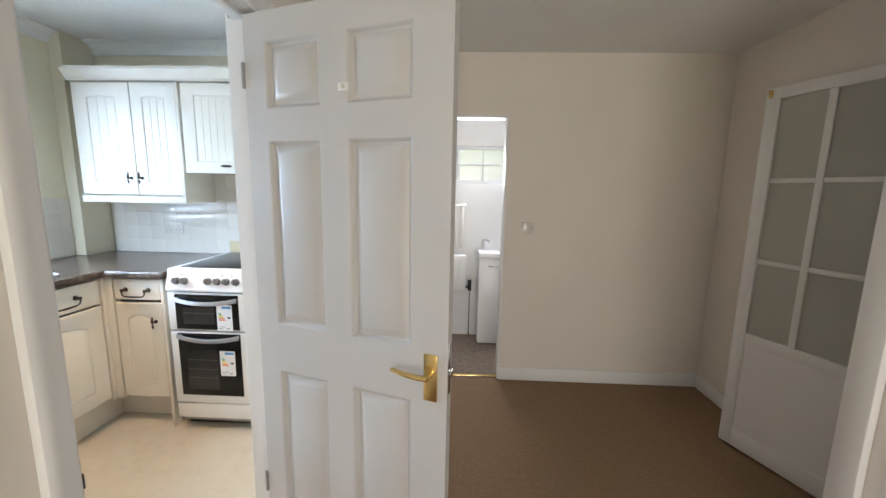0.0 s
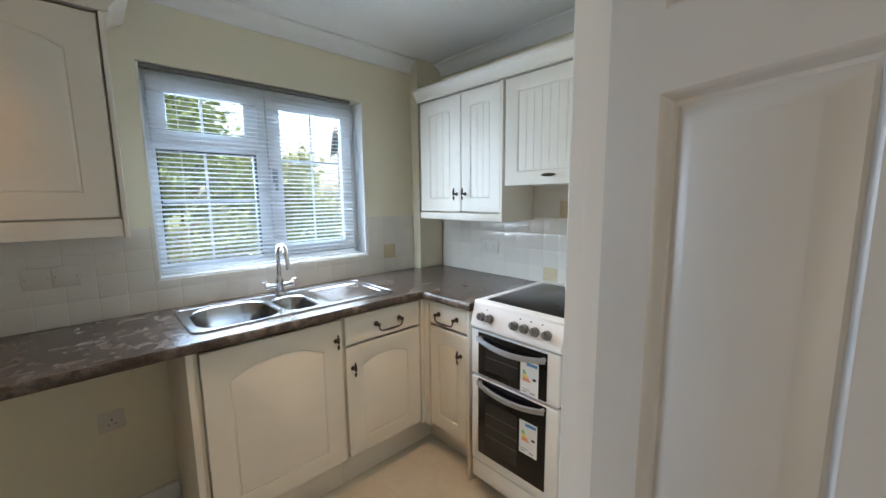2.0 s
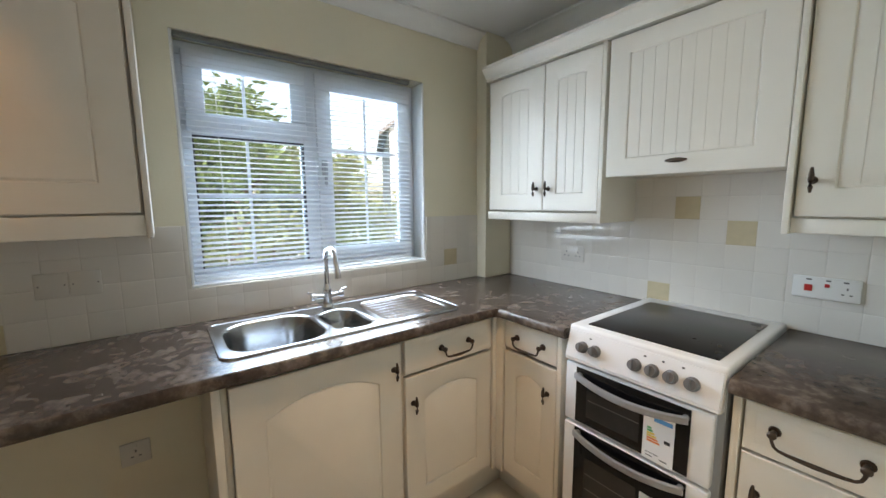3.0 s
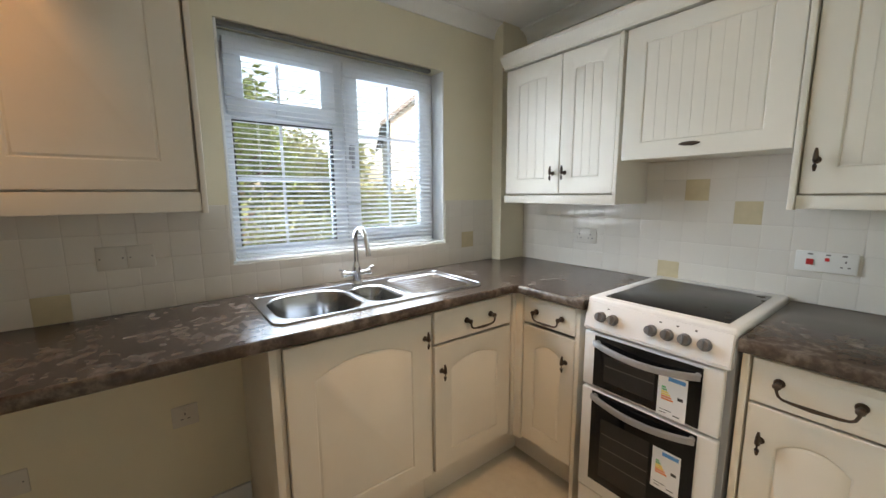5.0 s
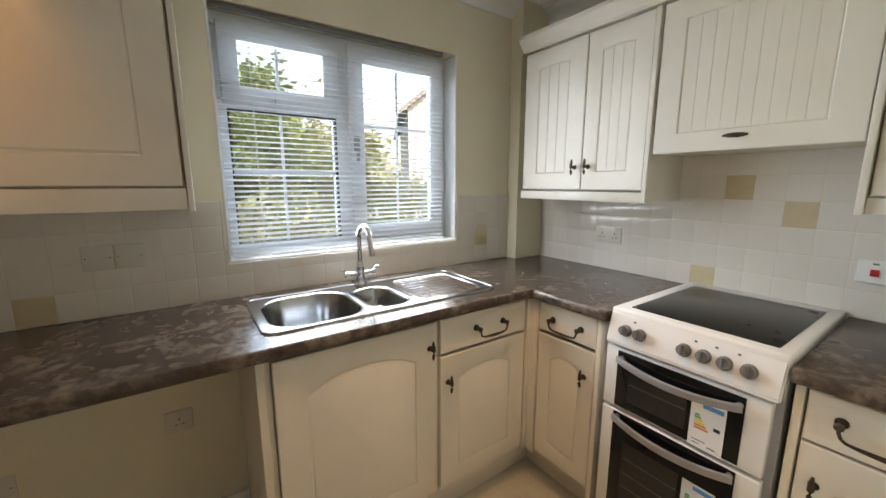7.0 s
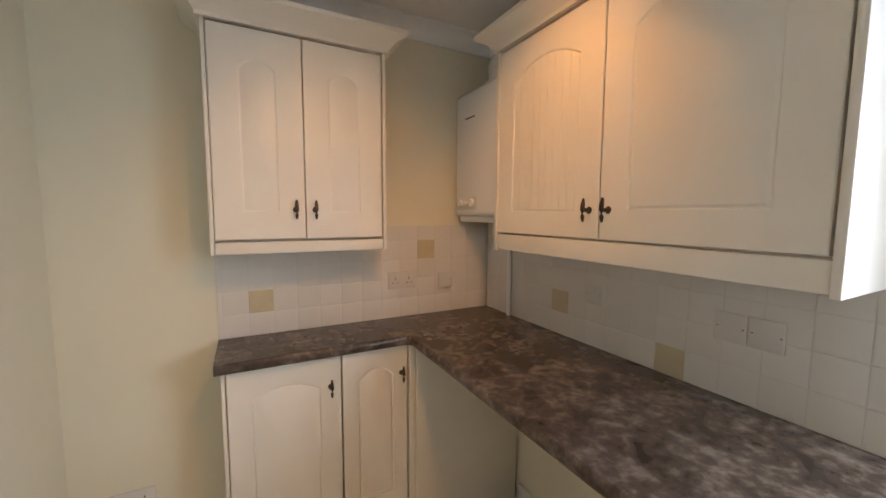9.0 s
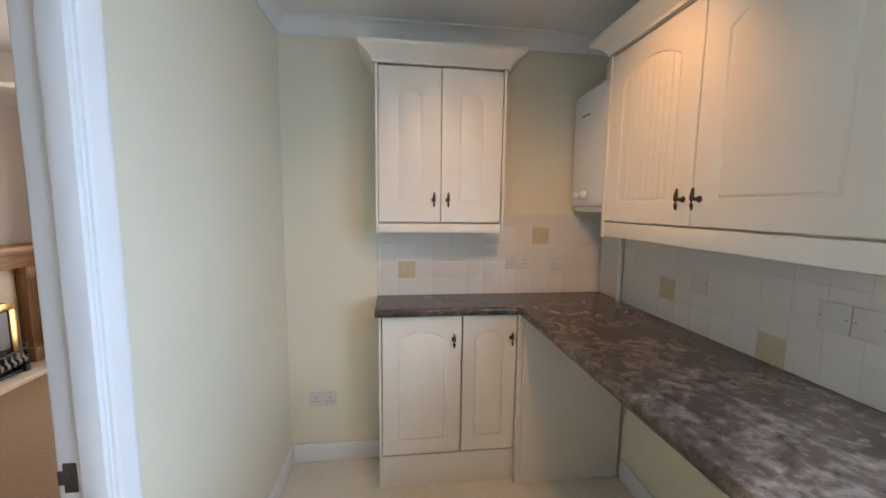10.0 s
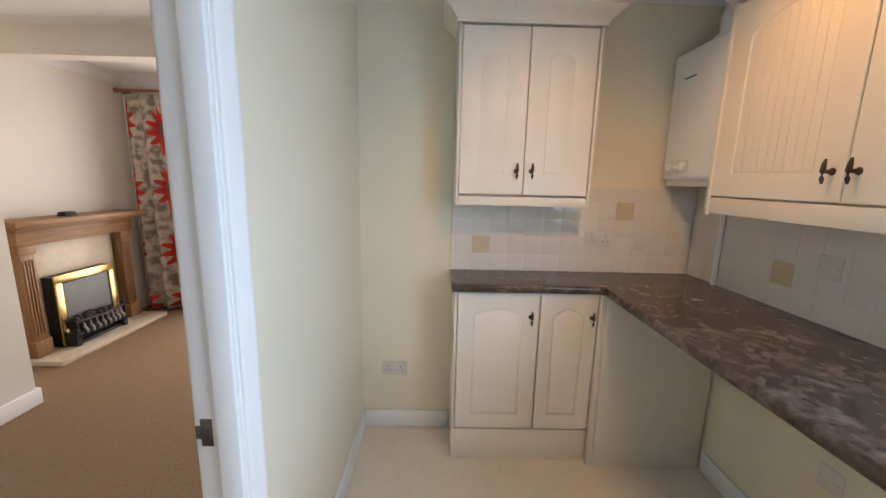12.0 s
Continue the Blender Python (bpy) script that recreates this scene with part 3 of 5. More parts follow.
def bail(parent, x, z, w=0.138):
    """Cast drop handle on two rosettes."""
    bm = bmesh.new()
    for s in (-1, 1):
        cyl(bm, (x + s * w / 2, 0, z + 0.012), (x + s * w / 2, -0.006, z + 0.012), 0.013, 0.011, 12)
        cyl(bm, (x + s * w / 2, -0.004, z + 0.012), (x + s * w / 2, -0.026, z + 0.012), 0.006, 0.009, 10)
        ball(bm, (x + s * w / 2, -0.027, z + 0.012), 0.010, 1, 0.7, 1, 10)
    pts, rad = [], []
    for u, dz, r in ((-1.0, 0.012, 0.004), (-0.99, 0.0, 0.0038), (-0.93, -0.012, 0.0036), (-0.82, -0.018, 0.0036), (-0.6, -0.0205, 0.0042), (-0.3, -0.0215, 0.0052), (0, -0.022, 0.0060),
                     (0.3, -0.0215, 0.0052), (0.6, -0.0205, 0.0042), (0.82, -0.018, 0.0036), (0.93, -0.012, 0.0036), (0.99, 0.0, 0.0038), (1.0, 0.012, 0.004)):
        pts.append((x + u * w / 2, -0.029, z + dz))
        rad.append(r)
    tube(bm, pts, rad, 8)
    return part("handle", bm, M_BRONZE, parent, "dark bronze drop handle")


def carcass(unit, w, d, z0, z1, t=0.016, open_top=False, x0=0.0):
    """Box of a unit behind its doors; local front of the box at y = 0.02."""
    bm = bmesh.new()
    bx(bm, x0, 0.021, z0, x0 + t, d, z1, 0.001)
    bx(bm, w - t, 0.021, z0, w, d, z1, 0.001)
    bx(bm, x0 + t, 0.03, z0, w - t, d, z0 + t, 0.001)
    if not open_top:
        bx(bm, x0 + t, 0.03, z1 - t, w - t, d, z1, 0.001)
    bx(bm, x0 + t, d - 0.008, z0 + t, w - t, d - 0.001, z1 - t)
    return part("carcass", bm, M_CABIN, unit)


def add_door(unit, x, z, w, h, name="door", **kw):
    bm, strips = panel_door(w, h, **kw)
    ob = part(name, bm, M_CAB, unit)
    ob.location = (x, 0, z)
    for st in strips:
        part("plank", st, M_CAB, ob)
    return ob


def cornice(parent, x0, x1, z, depth, left=True, right=True, h=0.075, flare=0.07):
    """Stepped, flared top moulding round a wall unit."""
    bm = bmesh.new()
    steps = [(0.0, 0.0), (0.012, 0.0), (0.012, 0.012), (0.020, 0.022), (0.036, 0.040), (flare - 0.006, h - 0.02), (flare, h - 0.014), (flare, h), (0.0, h)]
    prev = None
    for o, u in steps:
        xa, xb = x0 - (o if left else 0), x1 + (o if right else 0)
        rowv = [bm.verts.new(p) for p in ((xa, depth, z + u), (xa, -o, z + u), (xb, -o, z + u), (xb, depth, z + u))]
        if prev:
            for i in range(3):
                bm.faces.new((prev[i], prev[i + 1], rowv[i + 1], rowv[i]))
        prev = rowv
    bx(bm, x0 + 0.002, 0.004, z + 0.001, x1 - 0.002, depth, z + h - 0.001)
    return part("cornice", bm, M_CAB, parent, "cream flared cornice")


# ---- kitchen: worktop ----
SINK = (0.085, 1.872, 0.487, 2.772)
bm = bmesh.new()
Z0, Z1 = 0.887, 0.925


# the west run is cut out for the sink
CUT = (0.115, 1.892, 0.470, 2.408)
bx(bm, 0.002, KY0 + 0.002, Z0, 0.57, CUT[1], Z1)
bx(bm, 0.002, CUT[3], Z0, 0.57, KY1 - 0.002, Z1)
bx(bm, 0.002, CUT[1], Z0, CUT[0], CUT[3], Z1)
bx(bm, CUT[2], CUT[1], Z0, 0.57, CUT[3], Z1)
bx(bm, 0.57, KY0 + 0.002, Z0, 1.268, 0.60, Z1)
bx(bm, 0.57, 2.884, Z0, 0.912, KY1 - 0.002, Z1)
# mitre fillets in the two inner corners
for px, py, sx, sy in ((0.57, 0.60, 1, 1), (0.57, 2.884, 1, -1)):
    vs = [(px, py), (px + 0.022 * sx, py), (px, py + 0.022 * sy)]
    lo = [bm.verts.new((x, y, Z0)) for x, y in vs]
    hi = [bm.verts.new((x, y, Z1)) for x, y in vs]
    bm.faces.new(lo)
    bm.faces.new(hi)
    for i in range(3):
        j = (i + 1) % 3
        bm.faces.new((lo[i], lo[j], hi[j], hi[i]))
bmesh.ops.remove_doubles(bm, verts=bm.verts, dist=0.0002)
worktop = solo("worktop", bm, M_WORK, "brown mottled marble-effect laminate worktop round three walls", "worktop")


def nosing(bm, a, b, n=8):
    """Rounded front edge of a worktop from a to b."""
    a, b = Vector(a), Vector(b)
    d = (b - a).normalized()
    out = Vector((d.y, -d.x, 0))
    ra, rb = [], []
    for k in range(n + 1):
        w = -math.pi / 2 + math.pi * k / n
        off = out * (0.010 * math.cos(w))
        zz = (Z0 + Z1) / 2 + (Z1 - Z0) / 2 * math.sin(w)
        ra.append(bm.verts.new((a.x + off.x, a.y + off.y, zz)))
        rb.append(bm.verts.new((b.x + off.x, b.y + off.y, zz)))
    for k in range(n):
        bm.faces.new((ra[k], ra[k + 1], rb[k + 1], rb[k]))
    bm.faces.new(ra)
    bm.faces.new(rb[::-1])


bm = bmesh.new()
for a, b in (((0.57, 0.615, 0), (0.57, 2.868, 0)), ((1.268, 0.60, 0), (0.59, 0.60, 0)), ((0.59, 2.884, 0), (0.912, 2.884, 0))):
    nosing(bm, a, b)
part("nosing", bm, M_WORK, worktop)
short = thing("worktop_short", "short brown mottled laminate worktop beside the cooker", "worktop")
bm = bmesh.new()
bx(bm, 1.392, 2.884, Z0, KXN - 0.002, KY1 - 0.002, Z1, 0.002)
part("top", bm, M_WORK, short)
bm = bmesh.new()
nosing(bm, (1.394, 2.886, 0), (KXN - 0.004, 2.886, 0))
part("nosing", bm, M_WORK, short)


def fixed(name, bm, material, unit):
    """A part drawn in room coordinates, fixed to a unit."""
    ob = part(name, bm, material, unit)
    ob.matrix_parent_inverse = unit.matrix_basis.inverted()
    return ob


# ---- kitchen: west base units (fronts look east, at x = 0.547) ----
FX = 0.547


def base_plinth(parent, x0, x1, y, h=0.16):
    bm = bmesh.new()
    bx(bm, x0, y, 0, x1, y + 0.016, h, 0.001)
    return part("plinth", bm, M_CAB, parent)


u = u_sink = thing("sink_cabinet", "cream sink base unit with one wide arched door", "kitchen cabinet", frame_on("E", (FX, 1.862, 0)), "base units")
carcass(u, 0.575, 0.545, 0.165, 0.884, open_top=True)
d = add_door(u, 0.018, 0.185, 0.545, 0.685, mx=0.085, mz=0.075, arch=0.05)
knob(d, 0.515, 0.594)
base_plinth(u, 0, 0.575, 0.085)
u = u_draw = thing("drawer_cabinet", "cream base unit with a drawer over a door", "kitchen cabinet", frame_on("E", (FX, 2.438, 0)), "base units")
carcass(u, 0.446, 0.545, 0.165, 0.884)
d = add_door(u, 0.004, 0.185, 0.436, 0.545, mx=0.08, mz=0.07, arch=0.035)
knob(d, 0.032, 0.440)
d = add_door(u, 0.004, 0.742, 0.436, 0.132, "drawer_front", mx=0.02, mz=0.02, depth=0.0012, bead=0.004)
bail(d, 0.235, 0.055)
base_plinth(u, 0, 0.600, 0.085)
bm = bmesh.new()
bx(bm, 0.012, 1.838, 0, 0.548, 1.860, 0.886, 0.002)
fixed("end_panel", bm, M_CABIN, u_sink)
bm = bmesh.new()
bx(bm, 0.53, 2.886, 0.165, 0.552, 2.928, 0.884, 0.002)
bx(bm, 0.552, 2.904, 0.165, 0.592, 2.926, 0.884, 0.002)
fixed("corner_post", bm, M_CAB, u_draw)

# north base units (fronts look south, at y = 2.908)
FY = 2.908
u = u_corn = thing("corner_cabinet", "narrow cream base unit with a drawer beside the cooker", "kitchen cabinet", frame_on("S", (0.596, FY, 0)), "base units")
carcass(u, 0.27, 0.588, 0.165, 0.884)
d = add_door(u, 0.003, 0.185, 0.264, 0.558, mx=0.06, mz=0.07, arch=0.03)
knob(d, 0.225, 0.45)
d = add_door(u, 0.003, 0.758, 0.264, 0.118, "drawer_front", mx=0.02, mz=0.02, depth=0.0012, bead=0.004)
bail(d, 0.135, 0.045, 0.13)
base_plinth(u, -0.132, 0.273, 0.114)
bm = bmesh.new()
bx(bm, 0.870, 2.902, 0.0, 0.888, 3.49, 0.886, 0.002)
fixed("end_panel", bm, M_CABIN, u_corn)
u = u_end = thing("end_cabinet", "narrow cream base unit with a drawer beside the doorway", "kitchen cabinet", frame_on("S", (1.420, FY, 0)), "base units")
carcass(u, 0.288, 0.588, 0.165, 0.884)
d = add_door(u, 0.004, 0.185, 0.282, 0.555, mx=0.065, mz=0.07, arch=0.035)
knob(d, 0.035, 0.455)
d = add_door(u, 0.004, 0.748, 0.282, 0.128, "drawer_front", mx=0.02, mz=0.02, depth=0.0012, bead=0.004)
bail(d, 0.135, 0.06, 0.15)
base_plinth(u, 0, 0.288, 0.114)
bm = bmesh.new()
bx(bm, 1.400, 2.904, 0.0, 1.418, 3.49, 0.886, 0.002)
fixed("end_panel", bm, M_CABIN, u_end)

# south base unit (front looks north, at y = 0.575)
u = u_shal = thing("shallow_cabinet", "shallow cream base unit with two arched doors", "kitchen cabinet", frame_on("N", (1.252, 0.575, 0)), "base units")
carcass(u, 0.70, 0.26, 0.165, 0.884, x0=0.015)
d = add_door(u, 0.016, 0.178, 0.384, 0.70, mx=0.075, mz=0.075, arch=0.035)
knob(d, 0.345, 0.585)
d = add_door(u, 0.406, 0.178, 0.270, 0.70, mx=0.06, mz=0.075, arch=0.04)
knob(d, 0.243, 0.585)
bm = bmesh.new()
bx(bm, 0.0, 0.012, 0.0, 0.013, 0.262, 0.884, 0.001)
part("side_panel", bm, M_CAB, u)
base_plinth(u, 0.013, 0.70, 0.012, 0.165)
bm = bmesh.new()
bx(bm, 0.014, 0.592, 0.0, 0.548, 0.610, 0.884, 0.002)
bx(bm, 0.548, 0.578, 0.0, 0.574, 0.606, 0.884, 0.002)
fixed("end_panel", bm, M_CABIN, u_shal)

# ---- kitchen: wall units ----


def light_rail(parent, x0, x1, z, y=0.0, h=0.045):
    bm = bmesh.new()
    bx(bm, x0, y + 0.002, z - h, x1, y + 0.02, z - 0.004, 0.003)
    return part("light_rail", bm, M_CAB, parent)


# over the cooker run, fronts at y = 3.21
GY = 3.21
u = thing("wall_cabinet", "cream wall unit with two plank-panelled doors", "wall cabinet", frame_on("S", (0.172, GY, 0)), "wall units")
carcass(u, 0.645, KY1 - GY - 0.002, 1.325, 1.99)
for x, k in ((0.014, 0.318), (0.370, 0.030)):
    d = add_door(u, x, 1.330, 0.352 if x < 0.1 else 0.276, 0.655, mx=0.085 if x < 0.1 else 0.066, mz=0.075, arch=0.008, planks=3)
    knob(d, k, 0.10)
light_rail(u, 0.0, 0.647, 1.325)
bm = bmesh.new()
bx(bm, 0.648, -0.002, 1.281, 0.664, 0.286, 1.989, 0.001)
part("side_panel", bm, M_CAB, u)
cornice(u, 0.0, 1.536, 1.992, 0.288, False, False, 0.07, 0.045)
u = thing("extractor_cabinet", "cream pull-down extractor front over the cooker", "wall cabinet", frame_on("S", (0.846, GY, 0)), "wall units")
carcass(u, 0.552, KY1 - GY - 0.002, 1.47, 1.99)
d = add_door(u, 0.003, 1.466, 0.546, 0.518, mx=0.075, mz=0.065, arch=0.0, planks=9)
knob_flat(d, 0.265, 0.043)
u = thing("wall_cabinet", "narrow cream wall unit beside the doorway wall", "wall cabinet", frame_on("S", (1.400, GY, 0)), "wall units")
carcass(u, 0.309, KY1 - GY - 0.002, 1.325, 1.99, x0=0.018)
d = add_door(u, 0.022, 1.325, 0.284, 0.66, mx=0.075, mz=0.075, arch=0.01, planks=3)
knob(d, 0.032, 0.10)
light_rail(u, 0.017, 0.309, 1.323)
bm = bmesh.new()
bx(bm, 0.0, -0.012, 1.275, 0.016, 0.286, 1.989, 0.002)
part("side_panel", bm, M_CAB, u)

# over the long worktop, fronts at x = 0.25
u = thing("double_wall_cabinet", "wide cream wall unit with two arched doors under a warm spotlight", "wall cabinet", frame_on("E", (0.252, 0.732, 0)), "wall units")
carcass(u, 1.002, 0.250, 1.345, 2.048, x0=0.018)
for x, k in ((0.017, 0.455), (0.509, 0.030)):
    d = add_door(u, x, 1.350, 0.488, 0.69, mx=0.085, mz=0.082, arch=0.05, planks=9 if x < 0.1 else 0, depth=0.005)
    knob(d, k, 0.085)
light_rail(u, 0.017, 1.003, 1.348, 0.0, 0.066)
for x in (0.0, 1.004):
    bm = bmesh.new()
    bx(bm, x, -0.006, 1.276, x + 0.016, 0.25, 2.05, 0.002)
    part("side_panel", bm, M_CAB, u)
cornice(u, 0.0, 1.02, 2.05, 0.25)

# on the end wall, fronts at y = 0.545
u = thing("end_wall_cabinet", "cream wall unit with two arched doors on the end wall", "wall cabinet", frame_on("N", (1.262, 0.545, 0)), "wall units")
carcass(u, 0.594, 0.2325, 1.325, 2.034, x0=0.014)
for x, k in ((0.014, 0.255), (0.304, 0.032)):
    d = add_door(u, x, 1.330, 0.287, 0.70, mx=0.085, mz=0.095, arch=0.03, depth=0.0025)
    knob(d, k, 0.105)
light_rail(u, 0.013, 0.595, 1.325)
for x in (0.0, 0.596):
    bm = bmesh.new()
    bx(bm, x, -0.004, 1.280, x + 0.012, 0.233, 2.035, 0.002)
    part("side_panel", bm, M_CAB, u)
cornice(u, 0.0, 0.608, 2.036, 0.233)

# ---- kitchen: sink and tap ----
sink = thing("sink", "brushed steel one and a half bowl sink with drainer", "sink")


def rounded(x0, y0, x1, y1, r, n=6):
    pts = []
    for cx, cy, a0 in ((x1 - r, y1 - r, 0), (x0 + r, y1 - r, 90), (x0 + r, y0 + r, 180), (x1 - r, y0 + r, 270)):
        for k in range(n + 1):
            a = radians(a0 + 90 * k / n)
            pts.append((cx + r * math.cos(a), cy + r * math.sin(a)))
    return pts


def rings(bm, rows):
    """Skin between outlines; rows of (points, z)."""
    loops = [[bm.verts.new((x, y, z)) for x, y in pts] for pts, z in rows]
    for a, b in zip(loops, loops[1:]):
        for i in range(len(a)):
            j = (i + 1) % len(a)
            bm.faces.new((a[i], a[j], b[j], b[i]))
    return loops


SZ = 0.9292
BOWLS = (("bowl", (0.135, 1.912, 0.452, 2.212), 0.095, 0.155), ("half_bowl", (0.185, 2.246, 0.432, 2.388), 0.055, 0.095))
DRAIN = (0.140, 2.428, 0.448, 2.735)
S0, S1, S2, S3 = SINK
for name, (x0, y0, x1, y1), r, deep in BOWLS:
    bm = bmesh.new()
    rows = []
    for o, z in ((0.014, 0.0), (0.009, -0.0008), (0.003, -0.005), (0.0, -0.012), (-0.006, -deep + 0.045), (-0.014, -deep + 0.02), (-0.030, -deep + 0.006), (-0.055, -deep)):
        rows.append((rounded(x0 - o, y0 - o, x1 + o, y1 + o, max(0.012, r + o * 0.6)), SZ + z))
    bm.faces.new(rings(bm, rows)[-1])
    bw = part(name, bm, M_STEEL, sink)
    bm = bmesh.new()
    cx, cy = (x0 + x1) / 2, (y0 + y1) / 2
    cyl(bm, (cx, cy, SZ - deep), (cx, cy, SZ - deep + 0.003), 0.036, 0.033, 24)
    cyl(bm, (cx, cy, SZ - deep + 0.003), (cx, cy, SZ - deep + 0.008), 0.020, 0.016, 20)
    part("waste", bm, M_CHROME, bw)
# pressed top with openings for the bowls and the sunk drainer
bm = bmesh.new()
outlines = [rounded(S0 + 0.008, S1 + 0.008, S2 - 0.008, S3 - 0.008, 0.040)]
for _, (x0, y0, x1, y1), r, _d in BOWLS:
    outlines.append(rounded(x0 - 0.014, y0 - 0.014, x1 + 0.014, y1 + 0.014, r + 0.014 * 0.6))
outlines.append(rounded(*DRAIN, 0.045))
edges = []
for pts in outlines:
    vs = [bm.verts.new((x, y, SZ)) for x, y in pts]
    edges += [bm.edges.new((vs[i], vs[(i + 1) % len(vs)])) for i in range(len(vs))]
bmesh.ops.triangle_fill(bm, edges=edges, use_beauty=True)
part("deck", bm, M_STEEL, sink)
bm = bmesh.new()
x0, y0, x1, y1 = DRAIN
dl = rings(bm, [(rounded(x0 + o, y0 + o, x1 - o, y1 - o, 0.045 - o * 0.5), SZ + z) for o, z in ((0.0, 0.0), (0.003, -0.0008), (0.008, -0.0040), (0.014, -0.0045))])
bm.faces.new(dl[-1])
drainer = part("drainer", bm, M_STEEL, sink)
for k in range(7):
    x = 0.172 + k * 0.037
    bm = bmesh.new()
    tube(bm, [(x, 2.452, SZ - 0.0085), (x, 2.470, SZ - 0.0073), (x, 2.58, SZ - 0.0073), (x, 2.694, SZ - 0.0073), (x, 2.712, SZ - 0.0085)], 0.004, 8)
    part("rib", bm, M_STEEL, drainer)
bm = bmesh.new()
rings(bm, [(rounded(S0 + o, S1 + o, S2 - o, S3 - o, 0.046 - o * 0.75), z) for o, z in ((0.0, 0.9252), (0.0005, 0.9285), (0.003, 0.9315), (0.006, 0.9312), (0.008, SZ))])
part("rim", bm, M_STEEL, sink)
tap = thing("mixer_tap", "chrome swan-neck mixer tap with two lever handles behind the sink", "tap", pose(0.100, 2.325, 0.929))
bm = bmesh.new()
cyl(bm, (0, 0, 0), (0, 0, 0.012), 0.027, 0.025, 20)
cyl(bm, (0, 0, 0.01), (0, 0, 0.075), 0.020, 0.018, 20)
cyl(bm, (0, 0, 0.075), (0, 0, 0.10), 0.016, 0.012, 20)
part("body", bm, M_CHROME, tap)
bm = bmesh.new()
pts = [(0, 0, 0.09), (0, 0, 0.15), (0, 0, 0.205)]
for k in range(1, 12):
    a = math.pi * k / 11
    pts.append((0.042 - 0.042 * math.cos(a), 0.010 * (1 - math.cos(a)) / 2, 0.205 + 0.05 * math.sin(a)))
pts += [(0.094, 0.012, 0.17), (0.102, 0.013, 0.135)]
tube(bm, pts, [0.0105] * (len(pts) - 2) + [0.011, 0.0125], 14)
part("spout", bm, M_CHROME, tap)
for s in (-1, 1):
    bm = bmesh.new()
    cyl(bm, (0, s * 0.012, 0.045), (0, s * 0.052, 0.047), 0.011, 0.010, 14)
    cyl(bm, (0, s * 0.052, 0.047), (0, s * 0.070, 0.047), 0.015, 0.014, 14)
    tube(bm, [(0, s * 0.062, 0.058), (0.0, s * 0.066, 0.066), (0.004, s * 0.085, 0.070)], [0.005, 0.005, 0.004], 8)
    part("lever", bm, M_CHROME, tap)

# ---- kitchen: cooker ----
ck = thing("cooker", "white freestanding electric double-oven cooker with a ceramic hob", "cooker", pose(0.922, 2.904, 0))
CW, CD = 0.462, 0.585
bm = bmesh.new()
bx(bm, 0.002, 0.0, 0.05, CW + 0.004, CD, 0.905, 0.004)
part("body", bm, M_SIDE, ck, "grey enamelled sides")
bm = bmesh.new()
bx(bm, 0.010, 0.055, 0.0, CW - 0.010, 0.58, 0.055, 0.003)
part("plinth", bm, M_BLACK, ck)
bm = bmesh.new()
bx(bm, -0.004, -0.004, 0.905, CW + 0.004, CD, 0.944, 0.010, 3)
part("hob_frame", bm, M_APPL, ck)
hob = bmesh.new()
bx(hob, 0.045, 0.035, 0.9435, CW - 0.030, 0.50, 0.9475, 0.0015)
part("hob_glass", hob, M_HOB, ck, "black ceramic hob")
bm = bmesh.new()
a = [bm.verts.new((0, y + 0.0, 0.823 + z)) for y, z in ((0.03, 0.0), (-0.028, 0.0), (-0.034, 0.010), (-0.006, 0.108), (0.03, 0.108))]
b = [bm.verts.new((CW, y + 0.0, 0.823 + z)) for y, z in ((0.03, 0.0), (-0.028, 0.0), (-0.034, 0.010), (-0.006, 0.108), (0.03, 0.108))]
bm.faces.new(a)
bm.faces.new(b[::-1])
for i in range(5):
    j = (i + 1) % 5
    bm.faces.new((a[i], b[i], b[j], a[j]))
bmesh.ops.bevel(bm, geom=list(bm.edges), offset=0.004, segments=2, affect="EDGES")
panel = part("control_panel", bm, M_APPL, ck)
tilt = math.atan2(0.028, 0.098)
for x in (0.062, 0.108, 0.238, 0.288, 0.338, 0.392):
    bm = bmesh.new()
    c = Vector((x, -0.022, 0.880))
    n = Vector((0, -math.cos(tilt), math.sin(tilt)))
    cyl(bm, c, c + n * 0.006, 0.0195, 0.0185, 24)
    cyl(bm, c + n * 0.006, c + n * 0.022, 0.0165, 0.015, 24)
    bx(bm, x - 0.003, -0.049, 0.871, x + 0.003, -0.040, 0.902, 0.001)
    part("knob", bm, M_GREY, panel, "grey round control knob")
for x in (0.085, 0.262, 0.313, 0.365):
    bm = bmesh.new()
    bx(bm, x - 0.003, -0.0155, 0.912, x + 0.003, -0.0125, 0.916)
    part("marking", bm, M_BLACK, panel)
